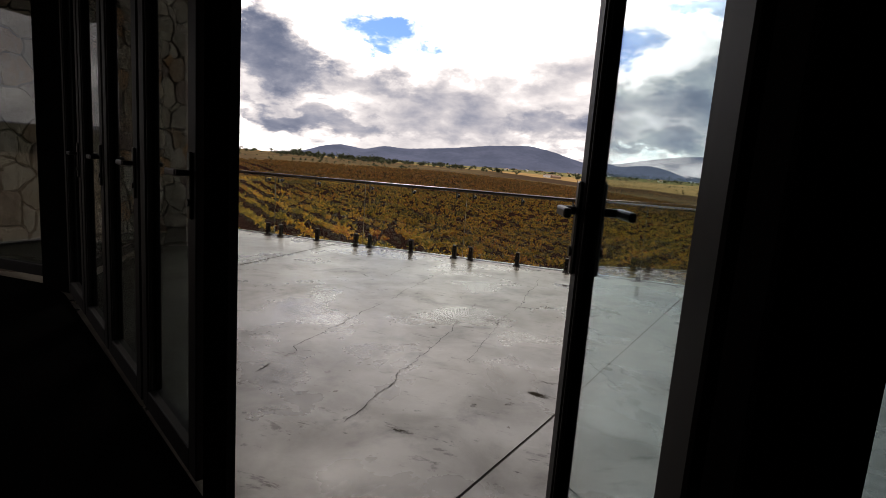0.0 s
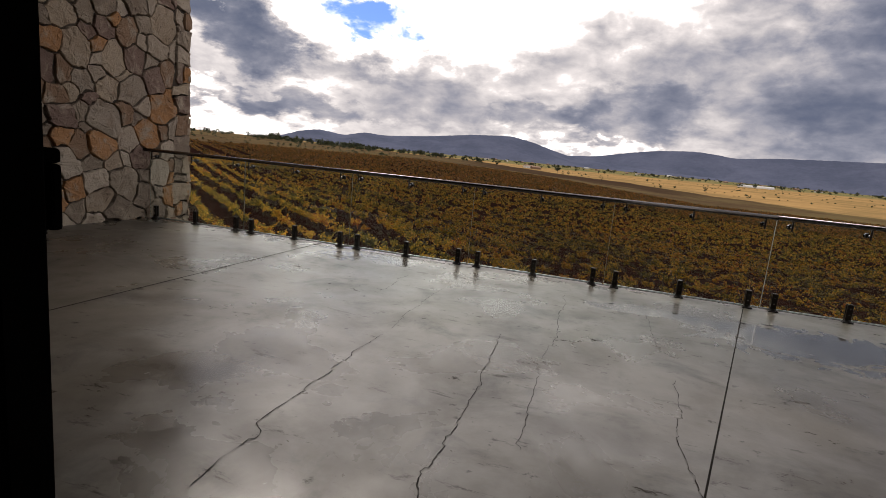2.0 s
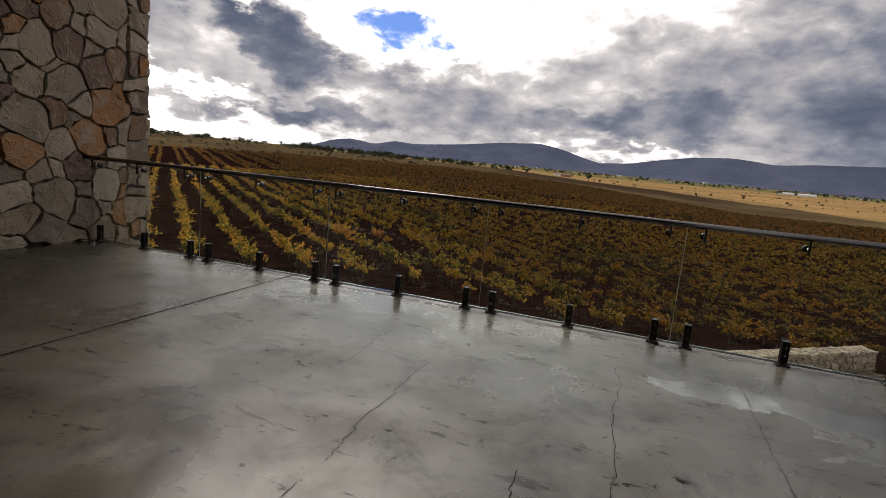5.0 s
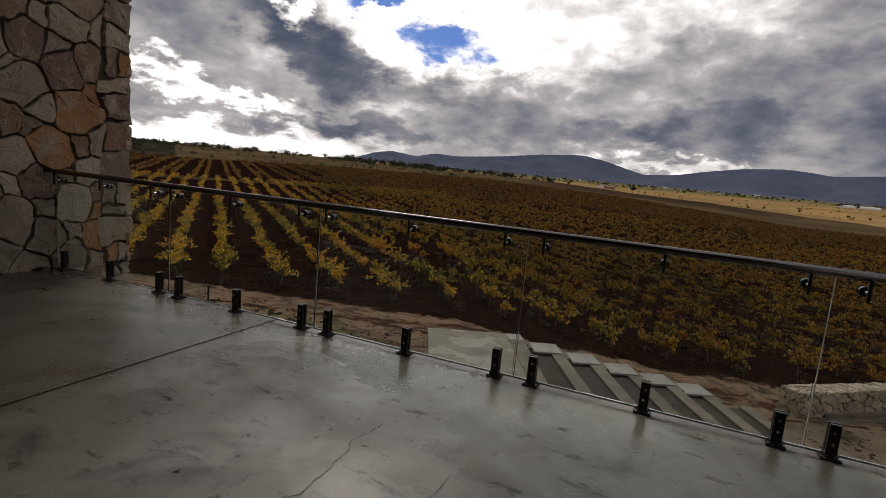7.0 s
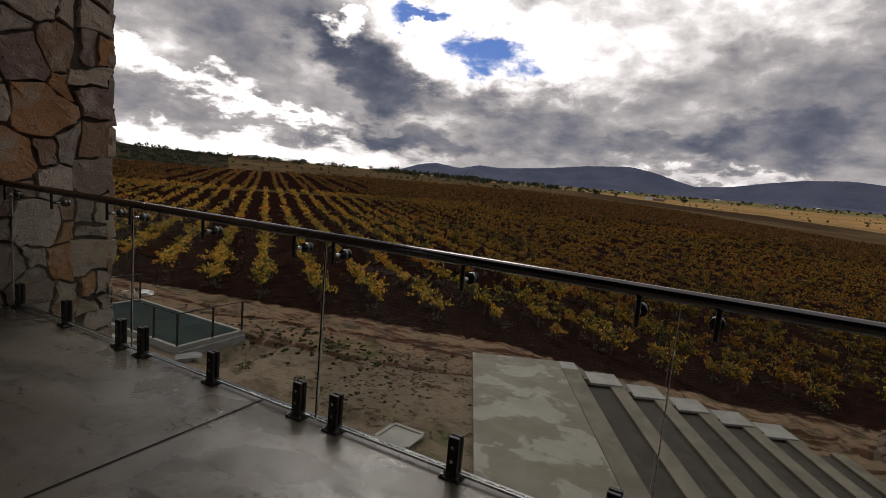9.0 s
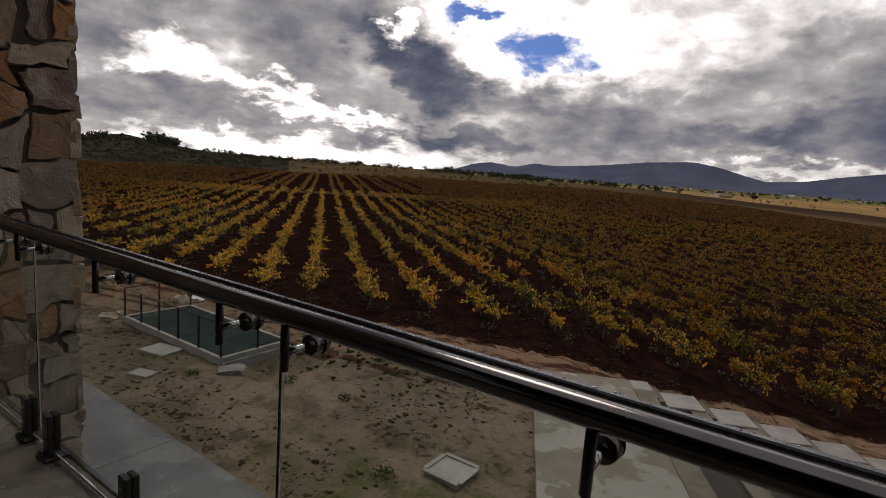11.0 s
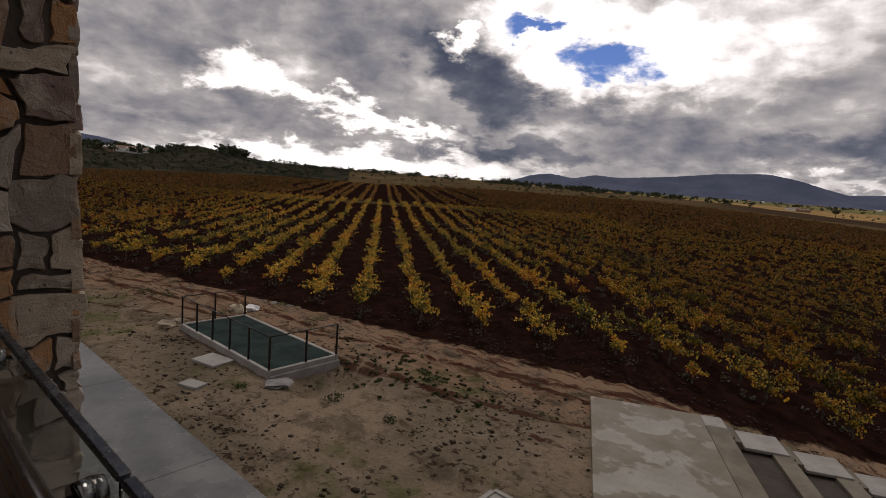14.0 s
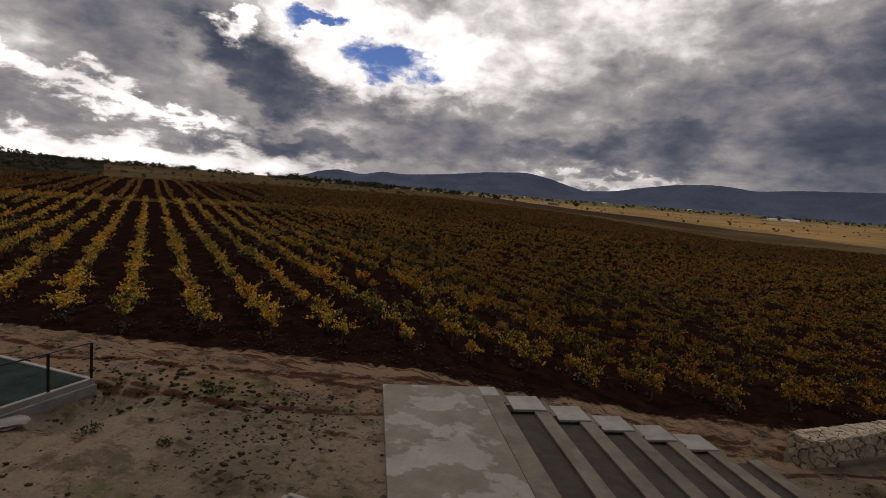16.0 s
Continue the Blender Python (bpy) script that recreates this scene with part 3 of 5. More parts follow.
# ---- terrain ----
CX, CY, EYE = -2.6, 7.8, 1.36
GROUND = -4.45
U = (0.9, 0.436)
D = (0.436, -0.9)
SLAB_O = (-8.54, 21.7)
AZ_V = ([-180, -90, -75, -60, -48, -36, -19, -10, -5, 11, 22, 60, 180], [-1.4, -1.4, -1.42, -0.9, -0.74, -0.5, -0.42, -0.75, -1.02, -2.3, -2.2, -2.0, -1.4])
AZ_H = ([-180, -90, -75, -70, -68, -66, -64, -60, -55, -46, -36, -30, -19, -5, 5, 22, 60, 180], [1.0, 1.0, 0.95, 1.0, 1.4, 1.72, 1.35, 0.8, 0.5, 0.52, 0.45, 0.3, 0.1, -0.2, -0.15, -0.1, 0.0, 1.0])
AZ_B = ([-180, -90, -60, -30, -11, 6, 22, 60, 180], [1.2, 1.2, 0.7, 0.5, 0.55, 0.5, 0.4, 0.4, 1.2])


def lot_height(x, y):
    s = np.clip(U[0] * (x - SLAB_O[0]) + U[1] * (y - SLAB_O[1]) - 1.2, 0, 9.3)
    hollow = 0.55 * np.exp(-((x + 14.35) / 0.75) ** 4 - ((y - 16.9) / 1.1) ** 4)
    return GROUND - 0.204 * s - hollow


def ground_height(x, y):
    x, y = np.asarray(x, float), np.asarray(y, float)
    r = np.hypot(x - CX, y - CY)
    az = np.degrees(np.arctan2(x - CX, y - CY))
    z0 = lot_height(x, y)
    z1 = EYE + 260 * np.tan(np.radians(np.interp(az, *AZ_V)))
    z2 = EYE + 850 * np.tan(np.radians(np.interp(az, *AZ_H)))
    z3 = EYE + 2800 * np.tan(np.radians(np.interp(az, *AZ_B)))
    t1 = np.clip((r - 120) / 140, 0, 1) * np.where(az < 0, 1, 0) + np.clip((r - 40) / 220, 0, 1) * np.where(az < 0, 0, 1)
    t1 = np.where((az > -30) & (az < 0), np.clip((r - 120) / 140, 0, 1) * (-az / 30) + np.clip((r - 40) / 220, 0, 1) * (1 + az / 30), t1)
    t2 = np.clip((r - 260) / 590, 0, 1)
    t3 = np.clip((r - 850) / 1950, 0, 1)
    z = z0 * (1 - t1) + z1 * t1
    z = z * (1 - t2) + z2 * t2
    z = z * (1 - t3) + z3 * t3
    roll = 0.35 * np.sin(x * 0.045 + 1.3) * np.sin(y * 0.05) * np.clip((r - 35) / 60, 0, 1) * np.clip((300 - r) / 100, 0, 1)
    # a low crest in the rows, with a hollow behind it
    side = np.clip((az + 66) / 10, 0, 1) * np.clip((-28 - az) / 10, 0, 1)
    crest = (0.60 * np.exp(-((r - 96) / 14) ** 2) - 0.45 * np.exp(-((r - 122) / 9) ** 2)) * side
    return z + roll + crest


def build_ground():
    radii = [0.0] + list(np.arange(3.0, 34, 0.45)) + list(34 * 1.045 ** np.arange(0, 68)) + [820, 850, 900, 1000, 1150, 1350, 1600, 2000, 2400, 2800, 3600, 4700]
    radii = sorted(set(round(float(r), 3) for r in radii))
    azs = list(np.arange(-100, 70, 0.8)) + list(np.arange(70, 260, 6.0))
    n = len(azs)
    R, A = np.meshgrid(radii[1:], azs, indexing="ij")
    X, Y = CX + R * np.sin(np.radians(A)), CY + R * np.cos(np.radians(A))
    Z = ground_height(X, Y)
    line = Y - (0.235 * X + 25.4)
    rng = np.random.default_rng(3)
    bumps = rng.normal(0, 1, Z.shape) * np.where(R < 60, np.where(line > 0, 0.05, 0.018), 0.0)
    Z = Z + bumps - 0.06 * np.exp(-((line - 1.0) / 0.9) ** 2) + 0.10 * np.exp(-((line + 0.2) / 0.45) ** 2) * (R < 80)
    verts = [(CX, CY, GROUND)] + list(zip(X.ravel(), Y.ravel(), Z.ravel()))
    faces, mats = [], []
    for j in range(n):
        faces.append((0, 1 + (j + 1) % n, 1 + j))
        mats.append(0)
    for i in range(len(radii) - 2):
        for j in range(n):
            k = (j + 1) % n
            a, b = 1 + i * n + j, 1 + i * n + k
            c, d = a + n, b + n
            faces.append((a, b, d, c))
            r, az = radii[i + 1], azs[j] if azs[j] <= 180 else azs[j] - 360
            mats.append(0 if r < 262 else 2 if az < -52 else 1)
    ob = mesh_object("ground", verts, faces, [M_EARTH, M_FIELD, M_SCRUB], True)
    ob.data.polygons.foreach_set("material_index", mats)
    tagged(ob, "sandy building lot running into dark red vineyard soil and fields", "ground", kind="structure")


build_ground()


def build_ranges():
    """Far mountain ridges as long sloping masses."""
    lines = (
        (3300, [(-44, 0.4), (-38, 0.5), (-35, 0.62), (-33.5, 0.9), (-31.6, 1.55), (-29.8, 1.88), (-27.2, 1.5), (-25.2, 2.03), (-23.2, 1.9), (-21.3, 2.0), (-17.2, 2.4), (-13.8, 2.85), (-9.5, 3.1), (-7.3, 2.7), (-5.2, 2.1), (-3.4, 1.6), (0, 1.2), (6, 0.8), (14, 0.6)]),
        (4100, [(-14, 0.6), (-6, 1.2), (-3.5, 1.6), (-0.4, 1.8), (3.1, 2.5), (5.5, 2.85), (8.5, 3.05), (10.2, 2.95), (12.4, 2.65), (16, 2.95), (21.7, 3.1), (30, 3.3), (42, 2.6), (60, 1.8), (90, 1.2)]),
        (4300, [(-140, 1.0), (-110, 1.6), (-90, 2.0), (-78, 2.1), (-74, 1.7), (-70, 0.9), (-64, 0.4)]),
    )
    rng = random.Random(5)
    for dist, line in lines:
        azs = np.arange(line[0][0], line[-1][0], 0.25)
        els = np.interp(azs, [p[0] for p in line], [p[1] for p in line])
        k = np.array([1, 2, 3, 2, 1]) / 9
        els = np.convolve(np.pad(els, 2, mode="edge"), k, "valid")
        verts, faces, rows = [], [], 9
        for i, (a, e) in enumerate(zip(azs, els)):
            for j in range(rows):
                f = j / (rows - 1)
                r = dist - 700 * (1 - f) + 60 * math.sin(i * 0.35 + j) * (1 - f)
                top = EYE + dist * math.tan(radians(e))
                z = -10 + (top + 10) * (f ** 1.25) + (rng.uniform(-4, 4) + 14 * math.sin(i * 0.23 + 1.7 * j)) * f * (1 - f) * 2 + rng.uniform(-1.2, 1.2) * f
                verts.append((CX + r * math.sin(radians(a)), CY + r * math.cos(radians(a)), z))
        for i in range(len(azs) - 1):
            for j in range(rows - 1):
                a = i * rows + j
                faces.append((a, a + rows, a + rows + 1, a + 1))
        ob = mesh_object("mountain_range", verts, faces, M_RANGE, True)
        tagged(ob, "mountain range closing the valley, air haze painted into its blue colour", "mountains", kind="structure")


build_ranges()


# ---- deck, room and stone wall ----
WALL_X, EDGE_Y, GLASS_Y, RAIL_Y = -6.6, 8.04, 7.99, 7.892
DECK_X1 = 13.0

floor = part("floor", box((WALL_X - 0.2, -4.3, -0.28), (DECK_X1, EDGE_Y, 0.0), 0.008), M_DECK)
tagged(floor, "grey sealed concrete terrace floor, cracked and damp with puddles", "floor", kind="structure")
inside = [(-0.97, 2.15), (-3.97, 3.80), (-4.37, 3.96), (WALL_X, 3.92), (WALL_X, -4.2), (4.4, -4.2), (4.4, 2.1), (1.2, 2.1)]
tagged(part("floor_inside", prism(inside[::-1], -0.02, 0.004), M_INFLOOR), "room floor, near-black colour standing for the missing light", "floor", kind="structure")
tagged(part("ceiling", prism(inside[::-1], 2.75, 3.0), M_PLASTER), "room ceiling, darkness of the unlit room put into its colour", "ceiling", kind="structure")
tagged(part("wall_back", box((WALL_X, -4.4, 0), (4.6, -4.2, 2.75)), M_PLASTER), "plain unseen back wall, coloured dark for the unlit room", "wall", kind="structure")
tagged(part("wall_side", box((4.4, -4.2, 0), (4.6, 2.1, 2.75)), M_PLASTER), "plain unseen side wall, coloured dark for the unlit room", "wall", kind="structure")
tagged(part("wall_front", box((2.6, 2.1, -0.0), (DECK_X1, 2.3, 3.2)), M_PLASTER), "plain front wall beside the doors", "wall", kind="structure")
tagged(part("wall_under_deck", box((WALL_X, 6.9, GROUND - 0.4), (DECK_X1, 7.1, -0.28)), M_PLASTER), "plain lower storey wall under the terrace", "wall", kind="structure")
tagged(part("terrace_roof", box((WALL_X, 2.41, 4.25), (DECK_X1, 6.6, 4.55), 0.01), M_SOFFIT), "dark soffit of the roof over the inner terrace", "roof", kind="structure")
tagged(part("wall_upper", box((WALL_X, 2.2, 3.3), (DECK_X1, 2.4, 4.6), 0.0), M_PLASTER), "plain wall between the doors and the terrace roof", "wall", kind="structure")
tagged(part("roof_edge", box((WALL_X, 1.7, 3.0), (DECK_X1, 2.4, 3.3), 0.01), M_ALU), "dark roof edge above the doors", "roof", kind="structure")


def ribbon(points, width, z, mat, name, label):
    """A thin dirt-filled groove along a line of points."""
    bm = bmesh.new()
    prev = None
    for i, (x, y) in enumerate(points):
        a = points[max(0, i - 1)]
        b = points[min(len(points) - 1, i + 1)]
        dx, dy = b[0] - a[0], b[1] - a[1]
        ln = math.hypot(dx, dy) or 1
        w = width[i] if isinstance(width, list) else width
        nx, ny = -dy / ln * w / 2, dx / ln * w / 2
        cur = (bm.verts.new((x - nx, y - ny, z)), bm.verts.new((x + nx, y + ny, z)))
        if prev:
            bm.faces.new((prev[0], cur[0], cur[1], prev[1]))
        prev = cur
    for f in bm.faces:
        if f.normal.z < 0:
            f.normal_flip()
    return part(name, bm, mat, floor, label)


def crack(x, y0, y1, seed, wob=0.026, wide=0.006):
    rng = random.Random(seed)
    pts, w, y, off = [], [], y0, 0.0
    while y < y1:
        off = off * 0.97 + rng.uniform(-wob, wob) * (1.0 if rng.random() < 0.10 else 0.22)
        pts.append((x + off, y))
        w.append(wide * rng.uniform(0.2, 1.0))
        y += rng.uniform(0.008, 0.035)
    w[0] = w[-1] = 0.001
    ribbon(pts, w, 0.0025, M_CREVICE, "crack", "thin wandering crack")


ribbon([(1.43, EDGE_Y), (0.14, 3.34), (-0.2, 2.2)], 0.009, 0.0025, M_CREVICE, "joint", "sawn control joint")
ribbon([(-3.74, EDGE_Y), (-3.74, 3.8)], 0.014, 0.0025, M_CREVICE, "joint", "sawn control joint")
for n_, (x_, a_, b_) in enumerate(((-1.57, 3.2, 5.1), (-1.59, 5.25, 6.75), (-0.80, 2.9, 5.6), (-0.46, 4.0, 7.2), (0.33, 5.9, 7.35), (0.33, 3.2, 5.3), (-2.1, 6.2, 7.0))):
    crack(x_, a_, b_, 20 + n_, wide=0.0068 if n_ in (0, 2) else 0.0045)


def clip_cell(poly, p, q):
    """Keep the side of the polygon that belongs to p, whose reach is its third number, and not to q."""
    dx, dy = q[0] - p[0], q[1] - p[1]
    k = 0.5 + (p[2] ** 2 - q[2] ** 2) / (2 * (dx * dx + dy * dy))
    mx, my = p[0] + dx * k, p[1] + dy * k
    out = []
    for i, a in enumerate(poly):
        b = poly[(i + 1) % len(poly)]
        da, db = (a[0] - mx) * dx + (a[1] - my) * dy, (b[0] - mx) * dx + (b[1] - my) * dy
        if da <= 0:
            out.append(a)
        if (da < 0) != (db < 0) and da != db:
            t = da / (da - db)
            out.append((a[0] + (b[0] - a[0]) * t, a[1] + (b[1] - a[1]) * t))
    return out


def quoin_cells(x0, x1, h, rng):
    """A stack of squared corner stones, some of them split in two."""
    cells, z = [], 0.0
    while z < h - 0.1:
        t = min(h, z + rng.choice((0.11, 0.17, 0.22, 0.26, 0.31, 0.38)) * rng.uniform(0.9, 1.1))
        a, b = rng.uniform(-0.022, 0.022), rng.uniform(-0.022, 0.022)
        lo = x0 + rng.uniform(-0.05, 0.06)
        cut = rng.random()
        if cut < 0.3:
            m = lo + (x1 - lo) * rng.uniform(0.32, 0.68)
            cells.append([(lo, z + 0.006), (m - 0.008, z), (m - 0.008, t - 0.004 + a), (lo, t + a)])
            cells.append([(m + 0.008, z), (x1, z + 0.004), (x1, t + b), (m + 0.008, t - 0.006)])
        elif cut < 0.55:
            cells.append([(lo, z + 0.02), (lo + 0.05, z), (x1, z), (x1, t + b), (lo + 0.07, t + a), (lo, t - 0.05)])
        else:
            cells.append([(lo, z), (x1, z), (x1, t + b), (lo, t + a)])
        z = t
    return cells


def stone_cells(w, h, size, seed, quoin=0.0):
    """Irregular rubble stones, large and small, that fill a w by h face."""
    rng = random.Random(seed)
    pts = []
    corner = quoin_cells(w - quoin, w, h, rng) if quoin else []
    w -= quoin
    for reach, tries in ((0.62, 120), (0.47, 900), (0.34, 2500), (0.24, 4000)):
        for _ in range(int(tries * w * h / 12)):
            p = (rng.uniform(0, w), rng.uniform(0, h), size * reach * rng.uniform(0.85, 1.15))
            if all((p[0] - q[0]) ** 2 + (p[1] - q[1]) ** 2 > ((p[2] + q[2]) * 0.92) ** 2 for q in pts):
                pts.append(p)
            if reach == 0.62 and len(pts) > w * h * 1.3:
                break
    cells = []
    for i, p in enumerate(pts):
        poly = [(0, 0), (w, 0), (w, h), (0, h)]
        for j, q in enumerate(pts):
            if j != i and abs(p[0] - q[0]) < size * 3.2 and abs(p[1] - q[1]) < size * 3.2:
                poly = clip_cell(poly, p, q)
                if len(poly) < 3:
                    break
        if len(poly) >= 3:
            cells.append(poly)
    return cells + corner


def stone_mesh(poly, joint, depth, rng):
    """A rough stone on a cell: chipped outline, raised face with worn edges. Local x, y on the face, z outwards."""
    cx, cy = sum(p[0] for p in poly) / len(poly), sum(p[1] for p in poly) / len(poly)
    ring = []
    for i, a in enumerate(poly):
        b = poly[(i + 1) % len(poly)]
        ln = math.hypot(b[0] - a[0], b[1] - a[1])
        if ln < 0.02:
            continue
        for t in ([0.04, 0.28, 0.52, 0.76, 0.96] if ln > 0.18 else [0.06, 0.5, 0.94] if ln > 0.07 else [0.3]):
            ring.append((a[0] + (b[0] - a[0]) * t, a[1] + (b[1] - a[1]) * t))
    if len(ring) < 4:
        return None
    out = []
    for x, y in ring:
        dx, dy = x - cx, y - cy
        ln = math.hypot(dx, dy) or 1
        k = joint * rng.uniform(-0.4, 2.8)
        wx = 0.085 * noise.noise(Vector((x * 3.6, y * 3.6, 1.7))) + 0.012 * noise.noise(Vector((x * 17.0, y * 17.0, 4.1)))
        wy = 0.085 * noise.noise(Vector((x * 3.6, y * 3.6, 8.3))) + 0.012 * noise.noise(Vector((x * 17.0, y * 17.0, 6.6)))
        out.append((x - cx - dx / ln * k + wx, y - cy - dy / ln * k + wy))
    verts, faces, n = [], [], len(out)
    tilt, tx, ty = depth * rng.uniform(0.6, 1.4), rng.uniform(-0.05, 0.05), rng.uniform(-0.05, 0.05)
    for f, z in ((1.0, -0.01), (0.985, tilt * 0.8), (0.95, tilt * 0.97), (0.62, tilt * 1.02)):
        for x, y in out:
            verts.append((x * f, y * f, z + (x * tx + y * ty + rng.uniform(-0.006, 0.006)) * (z > 0)))
    for k in range(3):
        for i in range(n):
            j = (i + 1) % n
            faces.append((k * n + i, k * n + j, (k + 1) * n + j, (k + 1) * n + i))
    faces.append(tuple(3 * n + i for i in range(n)))
    return (cx, cy), verts, faces


def stone_face(owner, origin, xaxis, yaxis, w, h, size, joint, depth, mat, seed, quoin=0.0):
    """Lay stones over a face of a wall; origin and axes in the owner's space."""
    rng = random.Random(seed)
    xa, ya = Vector(xaxis).normalized(), Vector(yaxis).normalized()
    za = xa.cross(ya)
    rot = Matrix((xa, ya, za)).transposed()
    for poly in stone_cells(w, h, size, seed, quoin):
        made = stone_mesh(poly, joint, depth, rng)
        if made is None:
            continue
        (cx, cy), verts, faces = made
        me = bpy.data.meshes.new("stone")
        me.from_pydata(verts, [], faces)
        me.materials.append(mat)
        m = Matrix.Translation(Vector(origin) + xa * cx + ya * cy) @ rot.to_4x4()
        share("stone", me, owner, m)


# ---- vines and other plants ----
def leaf_cloud(centres, extents, counts, leaf, rng):
    """Quads with a fold scattered in ellipsoids; all arrays."""
    idx = np.repeat(np.arange(len(centres)), counts)
    n = len(idx)
    v = rng.normal(size=(n, 3))
    v /= np.linalg.norm(v, axis=1)[:, None]
    rad = rng.uniform(0.25, 1.0, n) ** 0.5 * (1 + 0.22 * rng.normal(size=n))
    c = centres[idx] + v * rad[:, None] * extents[idx]
    a = rng.normal(size=(n, 3))
    a /= np.linalg.norm(a, axis=1)[:, None]
    b = rng.normal(size=(n, 3)) + np.array([0, 0, 0.6])
    b -= a * (a * b).sum(1)[:, None]
    b /= np.linalg.norm(b, axis=1)[:, None]
    s = (leaf[idx] if isinstance(leaf, np.ndarray) else leaf) * rng.uniform(0.6, 1.3, n)
    s = s[:, None]
    nrm = np.cross(a, b)
    v0, v1 = c - b * s * 0.5, c + a * s * 0.5 + nrm * s * 0.12
    v2, v3 = c + b * s * 0.62, c - a * s * 0.5 + nrm * s * 0.12
    verts = np.stack([v0, v1, v2, v3], 1).reshape(-1, 3)
    faces = np.arange(n * 4).reshape(-1, 4)
    return verts, faces


def cloud_object(name, verts, faces, mat):
    me = bpy.data.meshes.new(name)
    me.vertices.add(len(verts))
    me.vertices.foreach_set("co", verts.astype(np.float32).ravel())
    me.loops.add(faces.size)
    me.loops.foreach_set("vertex_index", faces.astype(np.int32).ravel())
    me.polygons.add(len(faces))
    me.polygons.foreach_set("loop_start", np.arange(0, faces.size, 4, dtype=np.int32))
    me.materials.append(mat)
    me.update(calc_edges=True)
    me.validate()
    return me


ROW_D, ROW_N = np.array([-0.737, 0.676]), np.array([0.676, 0.737])
ROW_P, ROW_GAP = np.array([-19.46, 22.51]), 2.36


def shoot_leaves(n, shoots, per, leaf, rng, spread=(0.62, 0.30), top=0.62):
    """Leaves strung along arching canes, n plants at once; x along the row. Returns corners, faces and each corner's plant."""
    m = n * shoots
    root = np.column_stack([rng.normal(0, 0.20, m), rng.normal(0, 0.06, m), rng.uniform(0.48, 0.72, m)])
    out = np.column_stack([rng.normal(0, spread[0], m), rng.normal(0, spread[1], m), rng.uniform(0.05, top, m)])
    size = np.repeat(rng.uniform(0.45, 1.3, n), shoots)[:, None]
    sag = rng.uniform(0.1, 0.55, m)
    t = rng.uniform(0.08, 1.0, (m, per)) ** 0.8
    c = root[:, None, :] + (out * size)[:, None, :] * t[:, :, None]
    c[:, :, 2] -= sag[:, None] * t ** 2 * 0.55
    c += rng.normal(0, 0.045, c.shape)
    c[:, :, 2] = np.maximum(c[:, :, 2], 0.12)
    v, f = leaf_cloud(c.reshape(-1, 3), np.full((m * per, 3), 0.02), np.ones(m * per, int), leaf, rng)
    return v, f, np.repeat(np.arange(n), shoots * per * 4)


def vine_mesh(seed):
    rng = np.random.default_rng(seed)
    v, f, _ = shoot_leaves(1, 19, 26, 0.085, rng)
    crown = cloud_object("crown", v, f, M_VINE)
    verts, faces, seg = [], [], 6
    px = py = 0.0
    for k in range(7):
        r = 0.05 * (1 - 0.09 * k) * rng.uniform(0.85, 1.2)
        for a in range(seg):
            th = 2 * math.pi * a / seg
            verts.append((px + r * math.cos(th), py + r * math.sin(th), -0.1 + 0.135 * k))
        px, py = px + rng.uniform(-0.06, 0.06), py + rng.uniform(-0.045, 0.045)
    for k in range(6):
        for a in range(seg):
            b = (a + 1) % seg
            faces.append((k * seg + a, k * seg + b, (k + 1) * seg + b, (k + 1) * seg + a))
    faces.append(tuple(6 * seg + a for a in range(seg)))
    me = bpy.data.meshes.new("trunk")
    me.from_pydata(verts, [], faces)
    me.materials.append(M_BARK)
    return crown, me


